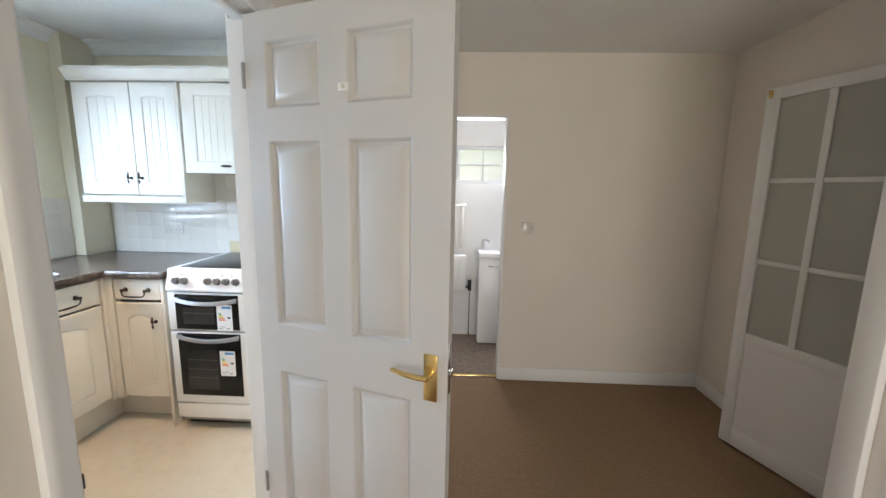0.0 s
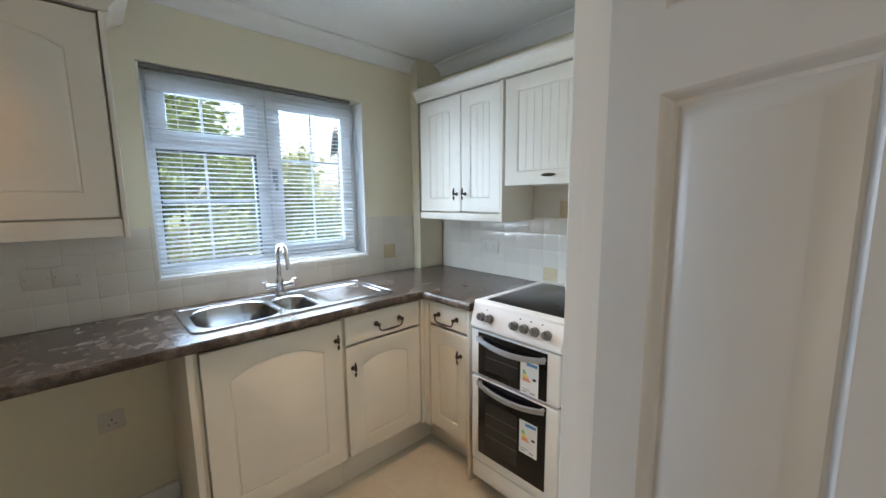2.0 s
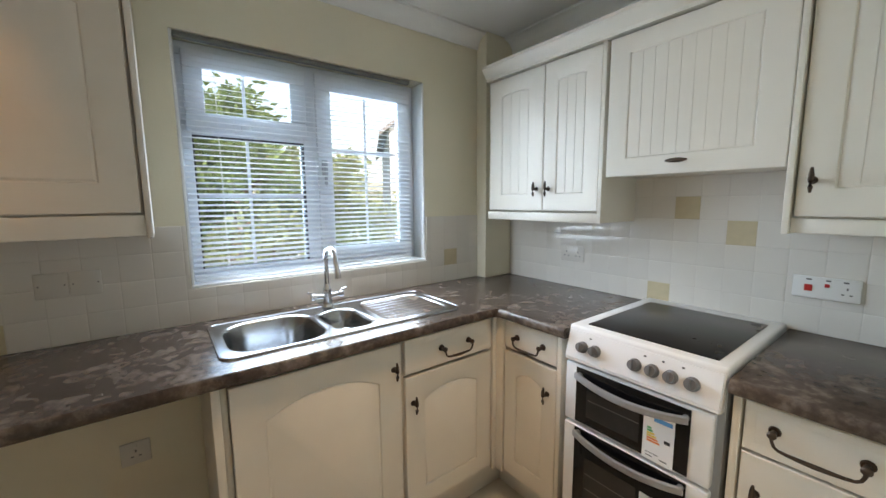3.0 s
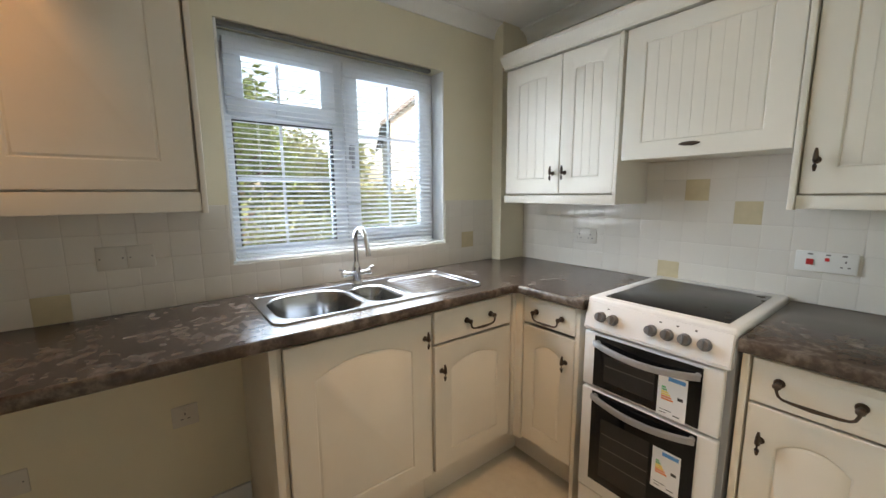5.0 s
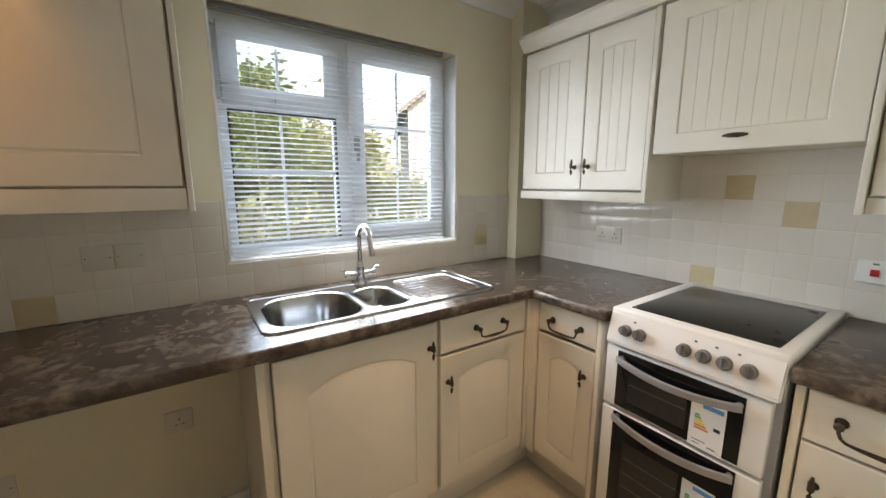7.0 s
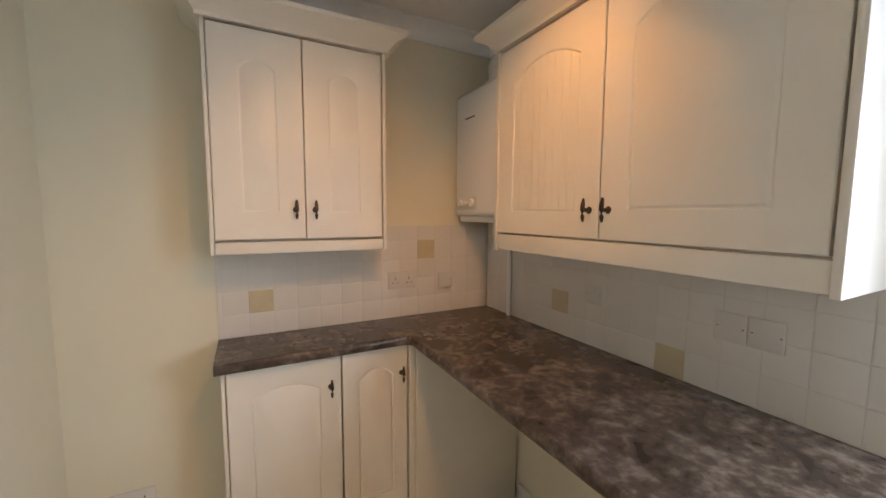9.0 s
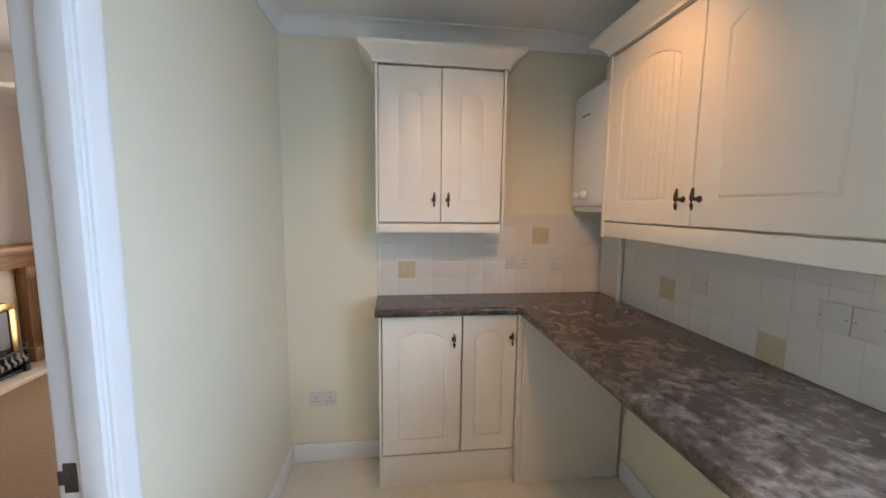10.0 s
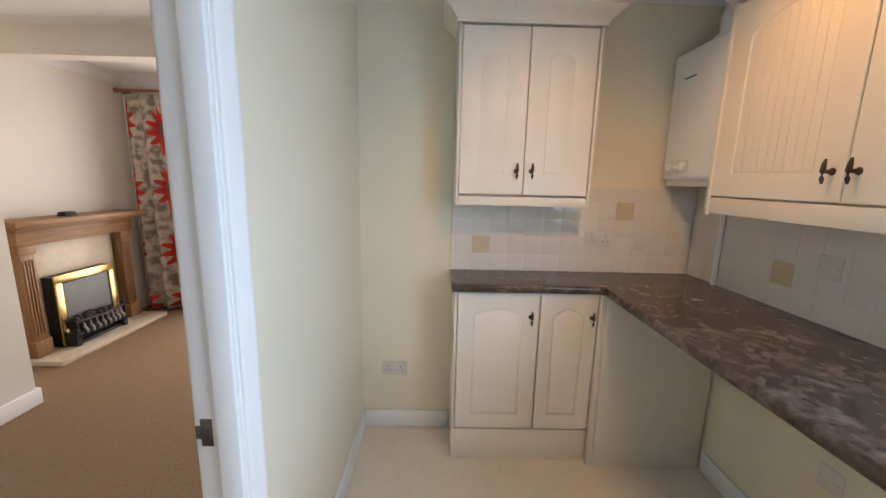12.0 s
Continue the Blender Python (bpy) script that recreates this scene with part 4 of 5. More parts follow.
for name, z0, z1 in (("upper_oven_door", 0.602, 0.800), ("lower_oven_door", 0.170, 0.590)):
    bm = bmesh.new()
    bx(bm, 0.0, -0.022, z0, CW - 0.014, 0.028, z1 + (0.015 if z0 > 0.5 else 0.0), 0.005, 3)
    od = part(name, bm, M_APPL, ck)
    bm = bmesh.new()
    bx(bm, 0.044, -0.0255, z0 + 0.008 if z0 > 0.5 else z0 + 0.05, CW - 0.066, -0.021, z1 + 0.006 if z0 > 0.5 else z1 - 0.004, 0.001)
    part("glass", bm, M_BLACKG, od, "black oven glass")
    bm = bmesh.new()
    zz = z1 - 0.012
    pts, r = [], []
    for k in range(13):
        q = -1 + k / 6
        pts.append((0.050 + (CW - 0.118) * k / 12, -0.040 - 0.018 * (1 - q * q), zz - 0.018 * (1 - q * q)))
    for dz in (0.0, -0.006, -0.012):
        tube(bm, [(x, y, z + dz) for x, y, z in pts], 0.0065, 8)
    cyl(bm, (0.060, -0.022, zz - 0.006), (0.060, -0.044, zz - 0.006), 0.009, 0.009, 10)
    cyl(bm, (CW - 0.078, -0.022, zz - 0.006), (CW - 0.078, -0.044, zz - 0.006), 0.009, 0.009, 10)
    part("handle", bm, M_SILVER, od, "bowed silver handle")
    # inner window with its shelf rails showing through the dark glass
    wz0, wz1 = (0.640, 0.735) if z0 > 0.5 else (0.255, 0.490)
    bm = bmesh.new()
    bx(bm, 0.085, -0.0258, wz0, 0.262, -0.0254, wz1)
    ow = part("oven_window", bm, M_OVENW, od, "dim inner oven window")
    for zr in ((0.700,) if z0 > 0.5 else (0.325, 0.375, 0.43)):
        bm = bmesh.new()
        bx(bm, 0.09, -0.0260, zr, 0.26, -0.0257, zr + 0.004)
        part("shelf_rail", bm, M_RACK, ow)
    # energy label stuck to the glass
    lx, lz, lw, lh = 0.274, 0.606 if z0 > 0.5 else 0.342, 0.086, 0.146
    bm = bmesh.new()
    bx(bm, lx, -0.0262, lz, lx + lw, -0.0256, lz + lh)
    lab = part("energy_label", bm, M_PAPER, od, "white energy label with coloured bars")
    for mname, mm, rects in (("label_head", M_BLUE, [(0.030, 0.126, 0.050, 0.013)]),
                             ("label_print", M_INK, [(0.060, 0.070, 0.016, 0.010), (0.010, 0.012, 0.02, 0.002), (0.010, 0.022, 0.035, 0.002), (0.050, 0.012, 0.02, 0.003)]),
                             ("label_green", M_GRN, [(0.012, 0.098, 0.012, 0.0055), (0.012, 0.090, 0.016, 0.0055)]),
                             ("label_yellow", M_YEL, [(0.012, 0.082, 0.021, 0.0055), (0.012, 0.074, 0.026, 0.0055)]),
                             ("label_orange", M_ORG, [(0.012, 0.066, 0.031, 0.0055), (0.012, 0.058, 0.036, 0.0055)])):
        for x, z, w, h in rects:
            bm = bmesh.new()
            bx(bm, lx + x, -0.0267, lz + z, lx + x + w, -0.0261, lz + z + h)
            part(mname, bm, mm, od)
bm = bmesh.new()
bx(bm, 0.0, -0.018, 0.075, CW - 0.014, 0.028, 0.165, 0.005)
part("kick_panel", bm, M_APPL, ck)

# ---- kitchen: window, blind ----
win = thing("window_1", "white plastic kitchen window with a top opener and a fixed pane", "window", kind="structure")
bm = bmesh.new()
fx0, fx1 = -0.165, -0.10


def frame_bars(bm, y0, z0, y1, z1, w, xa, xb, bev=0.006):
    bx(bm, xa, y0, z0, xb, y1, z0 + w, bev)
    bx(bm, xa, y0, z1 - w, xb, y1, z1, bev)
    bx(bm, xa, y0, z0 + w, xb, y0 + w, z1 - w, bev)
    bx(bm, xa, y1 - w, z0 + w, xb, y1, z1 - w, bev)


frame_bars(bm, WY0 + 0.002, WZ0 + 0.002, WY1 - 0.002, WZ1 - 0.002, 0.05, fx0, fx1)
bx(bm, fx0, 2.318, WZ0 + 0.05, fx1, 2.392, WZ1 - 0.05, 0.006)
bx(bm, fx0, WY0 + 0.05, 1.640, fx1, 2.32, 1.685, 0.006)
part("window_frame", bm, M_UPVC, win)
bm = bmesh.new()
frame_bars(bm, WY0 + 0.035, 1.660, 2.332, WZ1 - 0.03, 0.066, -0.105, -0.080)
part("top_sash", bm, M_UPVC, win)
bm = bmesh.new()
frame_bars(bm, 2.376, WZ0 + 0.035, WY1 - 0.035, WZ1 - 0.03, 0.070, -0.105, -0.080)
part("side_sash", bm, M_UPVC, win)
bm = bmesh.new()
frame_bars(bm, WY0 + 0.050, WZ0 + 0.050, 2.320, 1.642, 0.006, -0.135, -0.101, 0.0)
part("gasket", bm, M_SEAL, win)
for y0, z0, y1, z1 in ((WY0 + 0.04, WZ0 + 0.045, 2.325, 1.65), (WY0 + 0.09, 1.72, 2.275, 1.90), (2.435, WZ0 + 0.095, WY1 - 0.095, 1.90)):
    bm = bmesh.new()
    bx(bm, -0.128, y0, z0, -0.122, y1, z1)
    g = part("pane", bm, M_GLASS, win)
    g.visible_shadow = False
bm = bmesh.new()
for y0, z0, y1, z1 in ((2.085, 1.72, 2.097, 1.90), (2.085, 1.11, 2.097, 1.64), (2.628, 1.15, 2.640, 1.89)):
    bx(bm, -0.127, y0, z0, -0.123, y1, z1)
for y0, z0, y1, z1 in ((2.45, 1.618, 2.81, 1.630), (1.90, 1.398, 2.32, 1.410)):
    bx(bm, -0.1268, y0, z0, -0.1232, y1, z1)
part("glazing_bars", bm, M_UPVC, win, "thin white glazing bars inside the panes")
bm = bmesh.new()
bx(bm, -0.081, 2.065, 1.664, -0.066, 2.10, 1.70, 0.003)
bx(bm, -0.068, 2.03, 1.684, -0.056, 2.085, 1.696, 0.004)
part("sash_handle", bm, M_UPVC, win)
bm = bmesh.new()
bx(bm, -0.081, 2.390, 1.50, -0.066, 2.416, 1.57, 0.003)
bx(bm, -0.068, 2.396, 1.45, -0.054, 2.410, 1.55, 0.004)
part("sash_handle", bm, M_SILVER, win)
bm = bmesh.new()
bx(bm, -0.10, WY0 + 0.001, WZ0 + 0.0005, 0.004, WY1 - 0.001, WZ0 + 0.012, 0.003)
part("window_sill", bm, M_TRIM, win)
bm = bmesh.new()
bx(bm, -0.10, WY0 + 0.0005, WZ0 + 0.012, 0.003, WY0 + 0.010, WZ1 - 0.004, 0.002)
bx(bm, -0.10, WY1 - 0.010, WZ0 + 0.012, 0.003, WY1 - 0.0005, WZ1 - 0.004, 0.002)
part("reveal_lining", bm, M_TRIM, win)

blind = thing("venetian_blind", "white venetian blind lowered with open slats in the kitchen window", "blind")
BY0, BY1 = WY0 + 0.012, WY1 - 0.075
bm = bmesh.new()
bx(bm, -0.038, BY0, 1.966, -0.010, BY1, 1.983, 0.003)
part("headrail", bm, M_RAIL, blind, "grey headrail")
bm = bmesh.new()
bx(bm, -0.036, BY0 + 0.004, 1.076, -0.014, BY1 - 0.004, 1.088, 0.004)
part("bottom_rail", bm, M_SLAT, blind)
bm = bmesh.new()
n = 6
tl = radians(-19)
prof = []
for k in range(n + 1):
    q = -1 + 2 * k / n
    prof.append((q * 0.0115, 0.0010 * (1 - q * q)))
ra, rb = [], []
for yy, row in ((BY0 + 0.004, ra), (BY1 - 0.004, rb)):
    for s in (0.0, -0.0005):
        for x, z in (prof if s == 0 else prof[::-1]):
            row.append(bm.verts.new((x * math.cos(tl) - z * math.sin(tl), yy, x * math.sin(tl) + z * math.cos(tl) + s)))
for i in range(len(ra)):
    j = (i + 1) % len(ra)
    bm.faces.new((ra[i], ra[j], rb[j], rb[i]))
bm.faces.new(ra)
bm.faces.new(rb[::-1])
slat_me = finish(bm)
slat_me.materials.append(M_SLAT)
NS = 41
for k in range(NS):
    ob = new("slat", slat_me)
    ob.parent = blind
    ob.location = (-0.026, 0, 1.098 + k * 0.0209)
for y in (BY0 + 0.12, (BY0 + BY1) / 2, BY1 - 0.12):
    bm = bmesh.new()
    for x in (-0.0385, -0.0135):
        cyl(bm, (x, y, 1.08), (x, y, 1.96), 0.0007, 0.0007, 5)
    part("ladder_cord", bm, M_SLAT, blind)

# ---- kitchen: boiler, pipes, sockets ----
bo = thing("boiler", "white wall-hung gas boiler in the corner", "boiler")
bm = bmesh.new()
bx(bm, 0.002, 0.326, 1.412, 0.215, 0.722, 1.995, 0.022, 4)
part("case", bm, M_APPL, bo)
bm = bmesh.new()
bx(bm, 0.01, 0.345, 1.385, 0.195, 0.712, 1.416, 0.006)
part("base_trim", bm, M_PLAST, bo)
bm = bmesh.new()
bx(bm, 0.2135, 0.360, 1.445, 0.2165, 0.530, 1.505, 0.001)
ctl = part("control_panel", bm, M_SILVERP, bo, "grey control panel")
for y, r in ((0.390, 0.019), (0.445, 0.010), (0.492, 0.021)):
    bm = bmesh.new()
    cyl(bm, (0.215, y, 1.475), (0.228, y, 1.475), r, r * 0.88, 24)
    bx(bm, 0.226, y - 0.002, 1.475 - r * 0.8, 0.232, y + 0.002, 1.475 + r * 0.8, 0.0008)
    part("dial", bm, M_APPL, ctl)
bm = bmesh.new()
bx(bm, 0.2145, 0.425, 1.865, 0.2165, 0.505, 1.872)
part("badge", bm, M_MUTE, bo, "small dark maker's badge")
bm = bmesh.new()
tube(bm, [(0.11, 0.53, 1.99), (0.11, 0.53, 2.08), (0.09, 0.53, 2.13), (0.0, 0.53, 2.14)], 0.05, 16)
cyl(bm, (0.11, 0.53, 1.993), (0.11, 0.53, 2.02), 0.062, 0.058, 20)
part("flue", bm, M_APPL, bo)
bm = bmesh.new()
tube(bm, [(0.020, 0.532, 0.926), (0.020, 0.532, 1.386)], 0.011, 12)
solo("waste_pipe", bm, M_CABLE, "white plastic pipe running up to the boiler", "pipe")


def faceplate(name, label, category, m, w, h, kind="socket", gangs=1, group=""):
    """A wall plate; local x across, z up, front towards -y."""
    ob = thing(name, label, category, m, group)
    deep = 0.004 if kind == "blank" else 0.0065
    bm = bmesh.new()
    bx(bm, -w / 2, -deep, -h / 2, w / 2, 0.0, h / 2, 0.0025)
    plate = part("plate", bm, M_PLATE, ob)
    for g in range(gangs):
        cx = (g - (gangs - 1) / 2) * w / gangs
        if kind == "socket":
            for x, z, a, b in ((0, 0.008, 0.0025, 0.005), (-0.011, -0.012, 0.0045, 0.002), (0.011, -0.012, 0.0045, 0.002)):
                bm = bmesh.new()
                bx(bm, cx + x - a, -deep - 0.0004, z - b, cx + x + a, -deep + 0.001, z + b)
                part("pin_hole", bm, M_PIN, ob)
            bm = bmesh.new()
            bx(bm, cx - 0.005, -deep - 0.003, 0.020, cx + 0.005, -deep, 0.034, 0.0015)
            part("rocker", bm, M_PLATE, ob)
        else:
            for x in (-0.030, 0.030):
                bm = bmesh.new()
                cyl(bm, (cx + x, -deep - 0.0004, 0), (cx + x, -deep + 0.001, 0), 0.0024, 0.0024, 10)
                part("screw", bm, M_PIN, ob)
    return ob


T = 0.0085  # tile thickness
faceplate("blank_plate", "white blank wall plate on the tiles", "wall plate", pose(T, 1.480, 1.122, 0, 0, 90), 0.078, 0.080, "blank", 1, "plates by the window")
faceplate("blank_plate", "white blank wall plate on the tiles", "wall plate", pose(T, 1.560, 1.122, 0, 0, 90), 0.078, 0.080, "blank", 1, "plates by the window")
faceplate("fused_plate", "white flush plate on the tiles under the wall unit", "wall plate", pose(T, 1.03, 1.125, 0, 0, 90), 0.08, 0.08, "blank")
faceplate("wall_socket", "white single socket low in the open bay", "socket", pose(0.0, 1.632, 0.485, 0, 0, 90), 0.085, 0.085, "socket")
faceplate("blank_plate", "white blank plate low in the open bay", "wall plate", pose(0.0, 1.165, 0.425, 0, 0, 90), 0.085, 0.085, "blank")
faceplate("double_socket", "white double socket low on the end wall", "socket", pose(1.565, KY0, 0.355, 0, 0, 180), 0.140, 0.080, "socket", 2)
faceplate("double_socket", "white double socket on the end wall tiles", "socket", pose(0.50, KY0 + T, 1.105, 0, 0, 180), 0.140, 0.080, "socket", 2)
faceplate("blank_plate", "white flush wall plate on the end wall tiles", "wall plate", pose(0.265, KY0 + T, 1.09, 0, 0, 180), 0.080, 0.080, "blank")
faceplate("double_socket", "white double socket on the tiles behind the worktop", "socket", pose(0.525, KY1 - T, 1.100, 0, 0, 0), 0.135, 0.080, "socket", 2)
co_ = thing("cooker_switch", "white cooker control plate with red rocker switches", "switch", pose(1.470, KY1 - T, 1.083, 0, 0, 0))
bm = bmesh.new()
bx(bm, -0.080, -0.010, -0.036, 0.080, 0, 0.036, 0.003)
part("plate", bm, M_PLAST, co_)
for x, z, w, h in ((-0.040, -0.002, 0.020, 0.022), (0.004, 0.010, 0.012, 0.012)):
    bm = bmesh.new()
    bx(bm, x - w / 2, -0.014, z - h / 2, x + w / 2, -0.009, z + h / 2, 0.002)
    part("rocker", bm, M_RED, co_, "red rocker switch")
for x, z, w, h in ((-0.040, 0.026, 0.014, 0.005), (0.006, 0.026, 0.012, 0.005), (0.046, 0.026, 0.012, 0.005), (0.050, 0.006, 0.004, 0.008), (0.041, -0.013, 0.007, 0.004), (0.059, -0.013, 0.007, 0.004)):
    bm = bmesh.new()
    bx(bm, x - w / 2, -0.0108, z - h / 2, x + w / 2, -0.0095, z + h / 2)
    part("marking" if z > 0.02 else "pin_hole", bm, M_PIN, co_)

# ceiling spotlight bar
sp = thing("spotlight_bar", "brushed metal ceiling spotlight bar", "ceiling light")
bm = bmesh.new()
tube(bm, [(0.66, 1.20, 2.262), (0.81, 1.78, 2.262), (0.97, 2.40, 2.262)], 0.009, 10)
part("bar", bm, M_SILVER, sp)
bm = bmesh.new()
cyl(bm, (0.81, 1.78, 2.300), (0.81, 1.78, 2.278), 0.055, 0.052, 28)
cyl(bm, (0.81, 1.78, 2.278), (0.81, 1.78, 2.262), 0.012, 0.012, 12)
part("ceiling_rose", bm, M_SILVER, sp)
for x, y, tgt in ((0.669, 1.25, (0.27, 1.06, 1.62)), (0.83, 1.86, (0.80, 0.45, 0.95)), (0.955, 2.32, (0.95, 2.45, 0.0))):
    bm = bmesh.new()
    c = Vector((x, y, 2.185))
    dd = (Vector(tgt) - c).normalized()
    cyl(bm, (x, y, 2.262), (x, y, 2.195), 0.006, 0.006, 10)
    # an open cup round the bulb
    up = c - dd * 0.045
    q = dd.to_track_quat("Z", "Y")
    loops = []
    for r, h in ((0.010, -0.004), (0.024, 0.0), (0.027, 0.04), (0.033, 0.062), (0.030, 0.062), (0.024, 0.045)):
        loops.append([bm.verts.new(up + q @ Vector((r * math.cos(k * math.pi / 10), r * math.sin(k * math.pi / 10), h))) for k in range(20)])
    for a, b in zip(loops, loops[1:]):
        for k in range(20):
            bm.faces.new((a[k], a[(k + 1) % 20], b[(k + 1) % 20], b[k]))
    bm.faces.new(loops[0])
    part("lamp_head", bm, M_SILVER, sp)

# ---- hall: six-panel door, open ----
dr = thing("panel_door", "open white six-panel door with a brass lever handle", "door", pose(1.791, 2.234, 0.008, 0, 0, -18.1))
DW, DH = 0.722, 1.925
bm = bmesh.new()
xs = [0, 0.084, 0.291, 0.390, 0.603, DW]
zs = [0, 0.195, 0.732, 0.905, 1.530, 1.632, 1.838, DH]
th = 0.036
for side in (0, 1):
    y0 = 0.0 if side == 0 else th
    sg = 1 if side == 0 else -1
    for i in range(5):
        for j in range(7):
            x0, x1, z0, z1 = xs[i], xs[i + 1], zs[j], zs[j + 1]
            if i in (1, 3) and j in (1, 3, 5):
                prev = None
                for o, dep in ((0, 0), (0.003, 0.002), (0.006, 0.008), (0.011, 0.0150), (0.016, 0.0160), (0.042, 0.0025), (0.045, 0.0015)):
                    lp = [bm.verts.new((x, y0 + sg * dep, z)) for x, z in ((x0 + o, z0 + o), (x1 - o, z0 + o), (x1 - o, z1 - o), (x0 + o, z1 - o))]
                    if prev:
                        for k in range(4):
                            bm.faces.new((prev[k], prev[(k + 1) % 4], lp[(k + 1) % 4], lp[k]))
                    prev = lp
                bm.faces.new(prev)
            else:
                bm.faces.new([bm.verts.new((x, y0, z)) for x, z in ((x0, z0), (x1, z0), (x1, z1), (x0, z1))])
for a, b in (((0, 0), (DW, 0)), ((DW, 0), (DW, DH)), ((DW, DH), (0, DH)), ((0, DH), (0, 0))):
    bm.faces.new([bm.verts.new(p) for p in ((a[0], 0, a[1]), (b[0], 0, b[1]), (b[0], th, b[1]), (a[0], th, a[1]))])
bmesh.ops.remove_doubles(bm, verts=bm.verts, dist=0.0003)
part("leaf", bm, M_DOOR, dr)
for s, y in ((-1, 0.0), (1, th)):
    bm = bmesh.new()
    bx(bm, DW - 0.075, min(y, y + s * 0.007), 0.745, DW - 0.030, max(y, y + s * 0.007), 0.895, 0.003)
    hp = part("backplate", bm, M_BRASS, dr, "brass backplate")
    bm = bmesh.new()
    cyl(bm, (DW - 0.052, y, 0.835), (DW - 0.052, y + s * 0.042, 0.835), 0.009, 0.008, 14)
    tube(bm, [(DW - 0.048, y + s * 0.042, 0.835), (DW - 0.075, y + s * 0.046, 0.836), (DW - 0.12, y + s * 0.046, 0.838), (DW - 0.165, y + s * 0.043, 0.845)], [0.009, 0.009, 0.008, 0.006], 10)
    part("lever", bm, M_BRASS, hp, "brass lever")
bm = bmesh.new()
bx(bm, DW - 0.001, 0.008, 0.77, DW + 0.0015, 0.028, 0.93, 0.0008)
bx(bm, DW, 0.012, 0.825, DW + 0.011, 0.024, 0.85, 0.003)
part("latch", bm, M_CHROME, dr)
for z in (0.22, 1.70):
    bm = bmesh.new()
    cyl(bm, (-0.005, -0.003, z), (-0.005, -0.003, z + 0.08), 0.006, 0.006, 10)
    bx(bm, -0.004, 0.0, z, -0.001, 0.03, z + 0.08)
    part("hinge", bm, M_SILVER, dr)
bm = bmesh.new()
bx(bm, 0.360, -0.004, 1.668, 0.395, 0.002, 1.690, 0.002)
cyl(bm, (0.378, -0.002, 1.680), (0.378, -0.02, 1.676), 0.005, 0.007, 10)
part("coat_hook", bm, M_PLAST, dr)

# hall: glazed door standing open against the nook
gd = thing("glazed_door", "white painted glazed door with six obscure panes, standing open", "door", pose(4.035, 3.01, 0.008, 0, 0, -69.2))
GW, GH = 0.56, 1.915
bm = bmesh.new()
t_ = 0.035
px = [(0.062, 0.250), (0.280, 0.478)]
pz = [(0.655, 1.035), (1.058, 1.450), (1.472, 1.86)]
bx(bm, 0, 0, 0, 0.062, t_, GH, 0.002)
bx(bm, 0.478, 0, 0, GW, t_, GH, 0.002)
bx(bm, 0.062, 0, 0, 0.478, t_, 0.10, 0.002)
bx(bm, 0.062, 0.008, 0.10, 0.478, t_ - 0.008, 0.60)
bx(bm, 0.062, 0, 0.60, 0.478, t_, 0.655, 0.002)
bx(bm, 0.062, 0, 1.86, 0.478, t_, GH, 0.002)
bx(bm, 0.250, 0.004, 0.655, 0.280, t_ - 0.004, 1.86, 0.003)
for a, b in ((1.035, 1.058), (1.450, 1.472)):
    bx(bm, 0.062, 0.004, a, 0.250, t_ - 0.004, b, 0.003)
    bx(bm, 0.280, 0.004, a, 0.478, t_ - 0.004, b, 0.003)
part("leaf", bm, M_TRIM, gd)
for a, b in px:
    for c, e in pz:
        bm = bmesh.new()
        bx(bm, a - 0.004, 0.014, c - 0.004, b + 0.004, 0.019, e + 0.004)
        g = part("pane", bm, M_FROST, gd, "obscure glass pane")
        g.visible_shadow = False
bm = bmesh.new()
bx(bm, 0.012, -0.006, 1.868, 0.030, 0.0, 1.905, 0.002)
ball(bm, (0.021, -0.012, 1.895), 0.009)
part("catch", bm, M_BRASS, gd, "small brass catch")
bm = bmesh.new()
bx(bm, 3.712, 2.02, 0, 3.738, 2.105, 2.05, 0.004)
bx(bm, 3.738, 2.084, 0, 3.83, 2.105, 2.05, 0.004)
solo("door_frame_hall", bm, M_TRIM, "white gloss painted door frame in the hall", "door frame", kind="structure")
faceplate("thermostat", "small ivory thermostat on the hall wall", "thermostat", pose(2.985, LY1, 1.14, 0, 0, 0), 0.085, 0.085, "switch")

# ---- bathroom ----
va = thing("vanity_unit", "white bathroom vanity unit with a basin", "vanity unit")
bm = bmesh.new()
bx(bm, 2.70, 4.28, 0.0, 3.02, 4.49, 0.80, 0.004)
part("cabinet", bm, M_APPL, va)
bm = bmesh.new()
bx(bm, 2.70, 4.262, 0.01, 3.02, 4.279, 0.765, 0.004)
part("door", bm, M_APPL, va)
bm = bmesh.new()
bx(bm, 2.78, 4.246, 0.725, 2.94, 4.258, 0.737, 0.004)
bx(bm, 2.785, 4.256, 0.727, 2.795, 4.264, 0.735)
part("handle", bm, M_CHROME, va)
bm = bmesh.new()
bx(bm, 2.69, 4.25, 0.80, 3.03, 4.49, 0.855, 0.015, 3)
part("basin", bm, M_CERAM, va)
bm = bmesh.new()
cyl(bm, (2.74, 4.44, 0.855), (2.74, 4.44, 0.955), 0.014, 0.012, 14)
tube(bm, [(2.74, 4.44, 0.945), (2.76, 4.40, 0.95), (2.79, 4.36, 0.94)], 0.010, 10)
part("tap", bm, M_CHROME, va)
ra_ = thing("radiator", "white panel radiator on the bathroom wall", "radiator")
bm = bmesh.new()
bx(bm, 2.08, 4.405, 0.46, 2.585, 4.47, 0.80, 0.012, 3)
for k in range(12):
    bx(bm, 2.10 + k * 0.039, 4.398, 0.49, 2.122 + k * 0.039, 4.408, 0.77, 0.004)
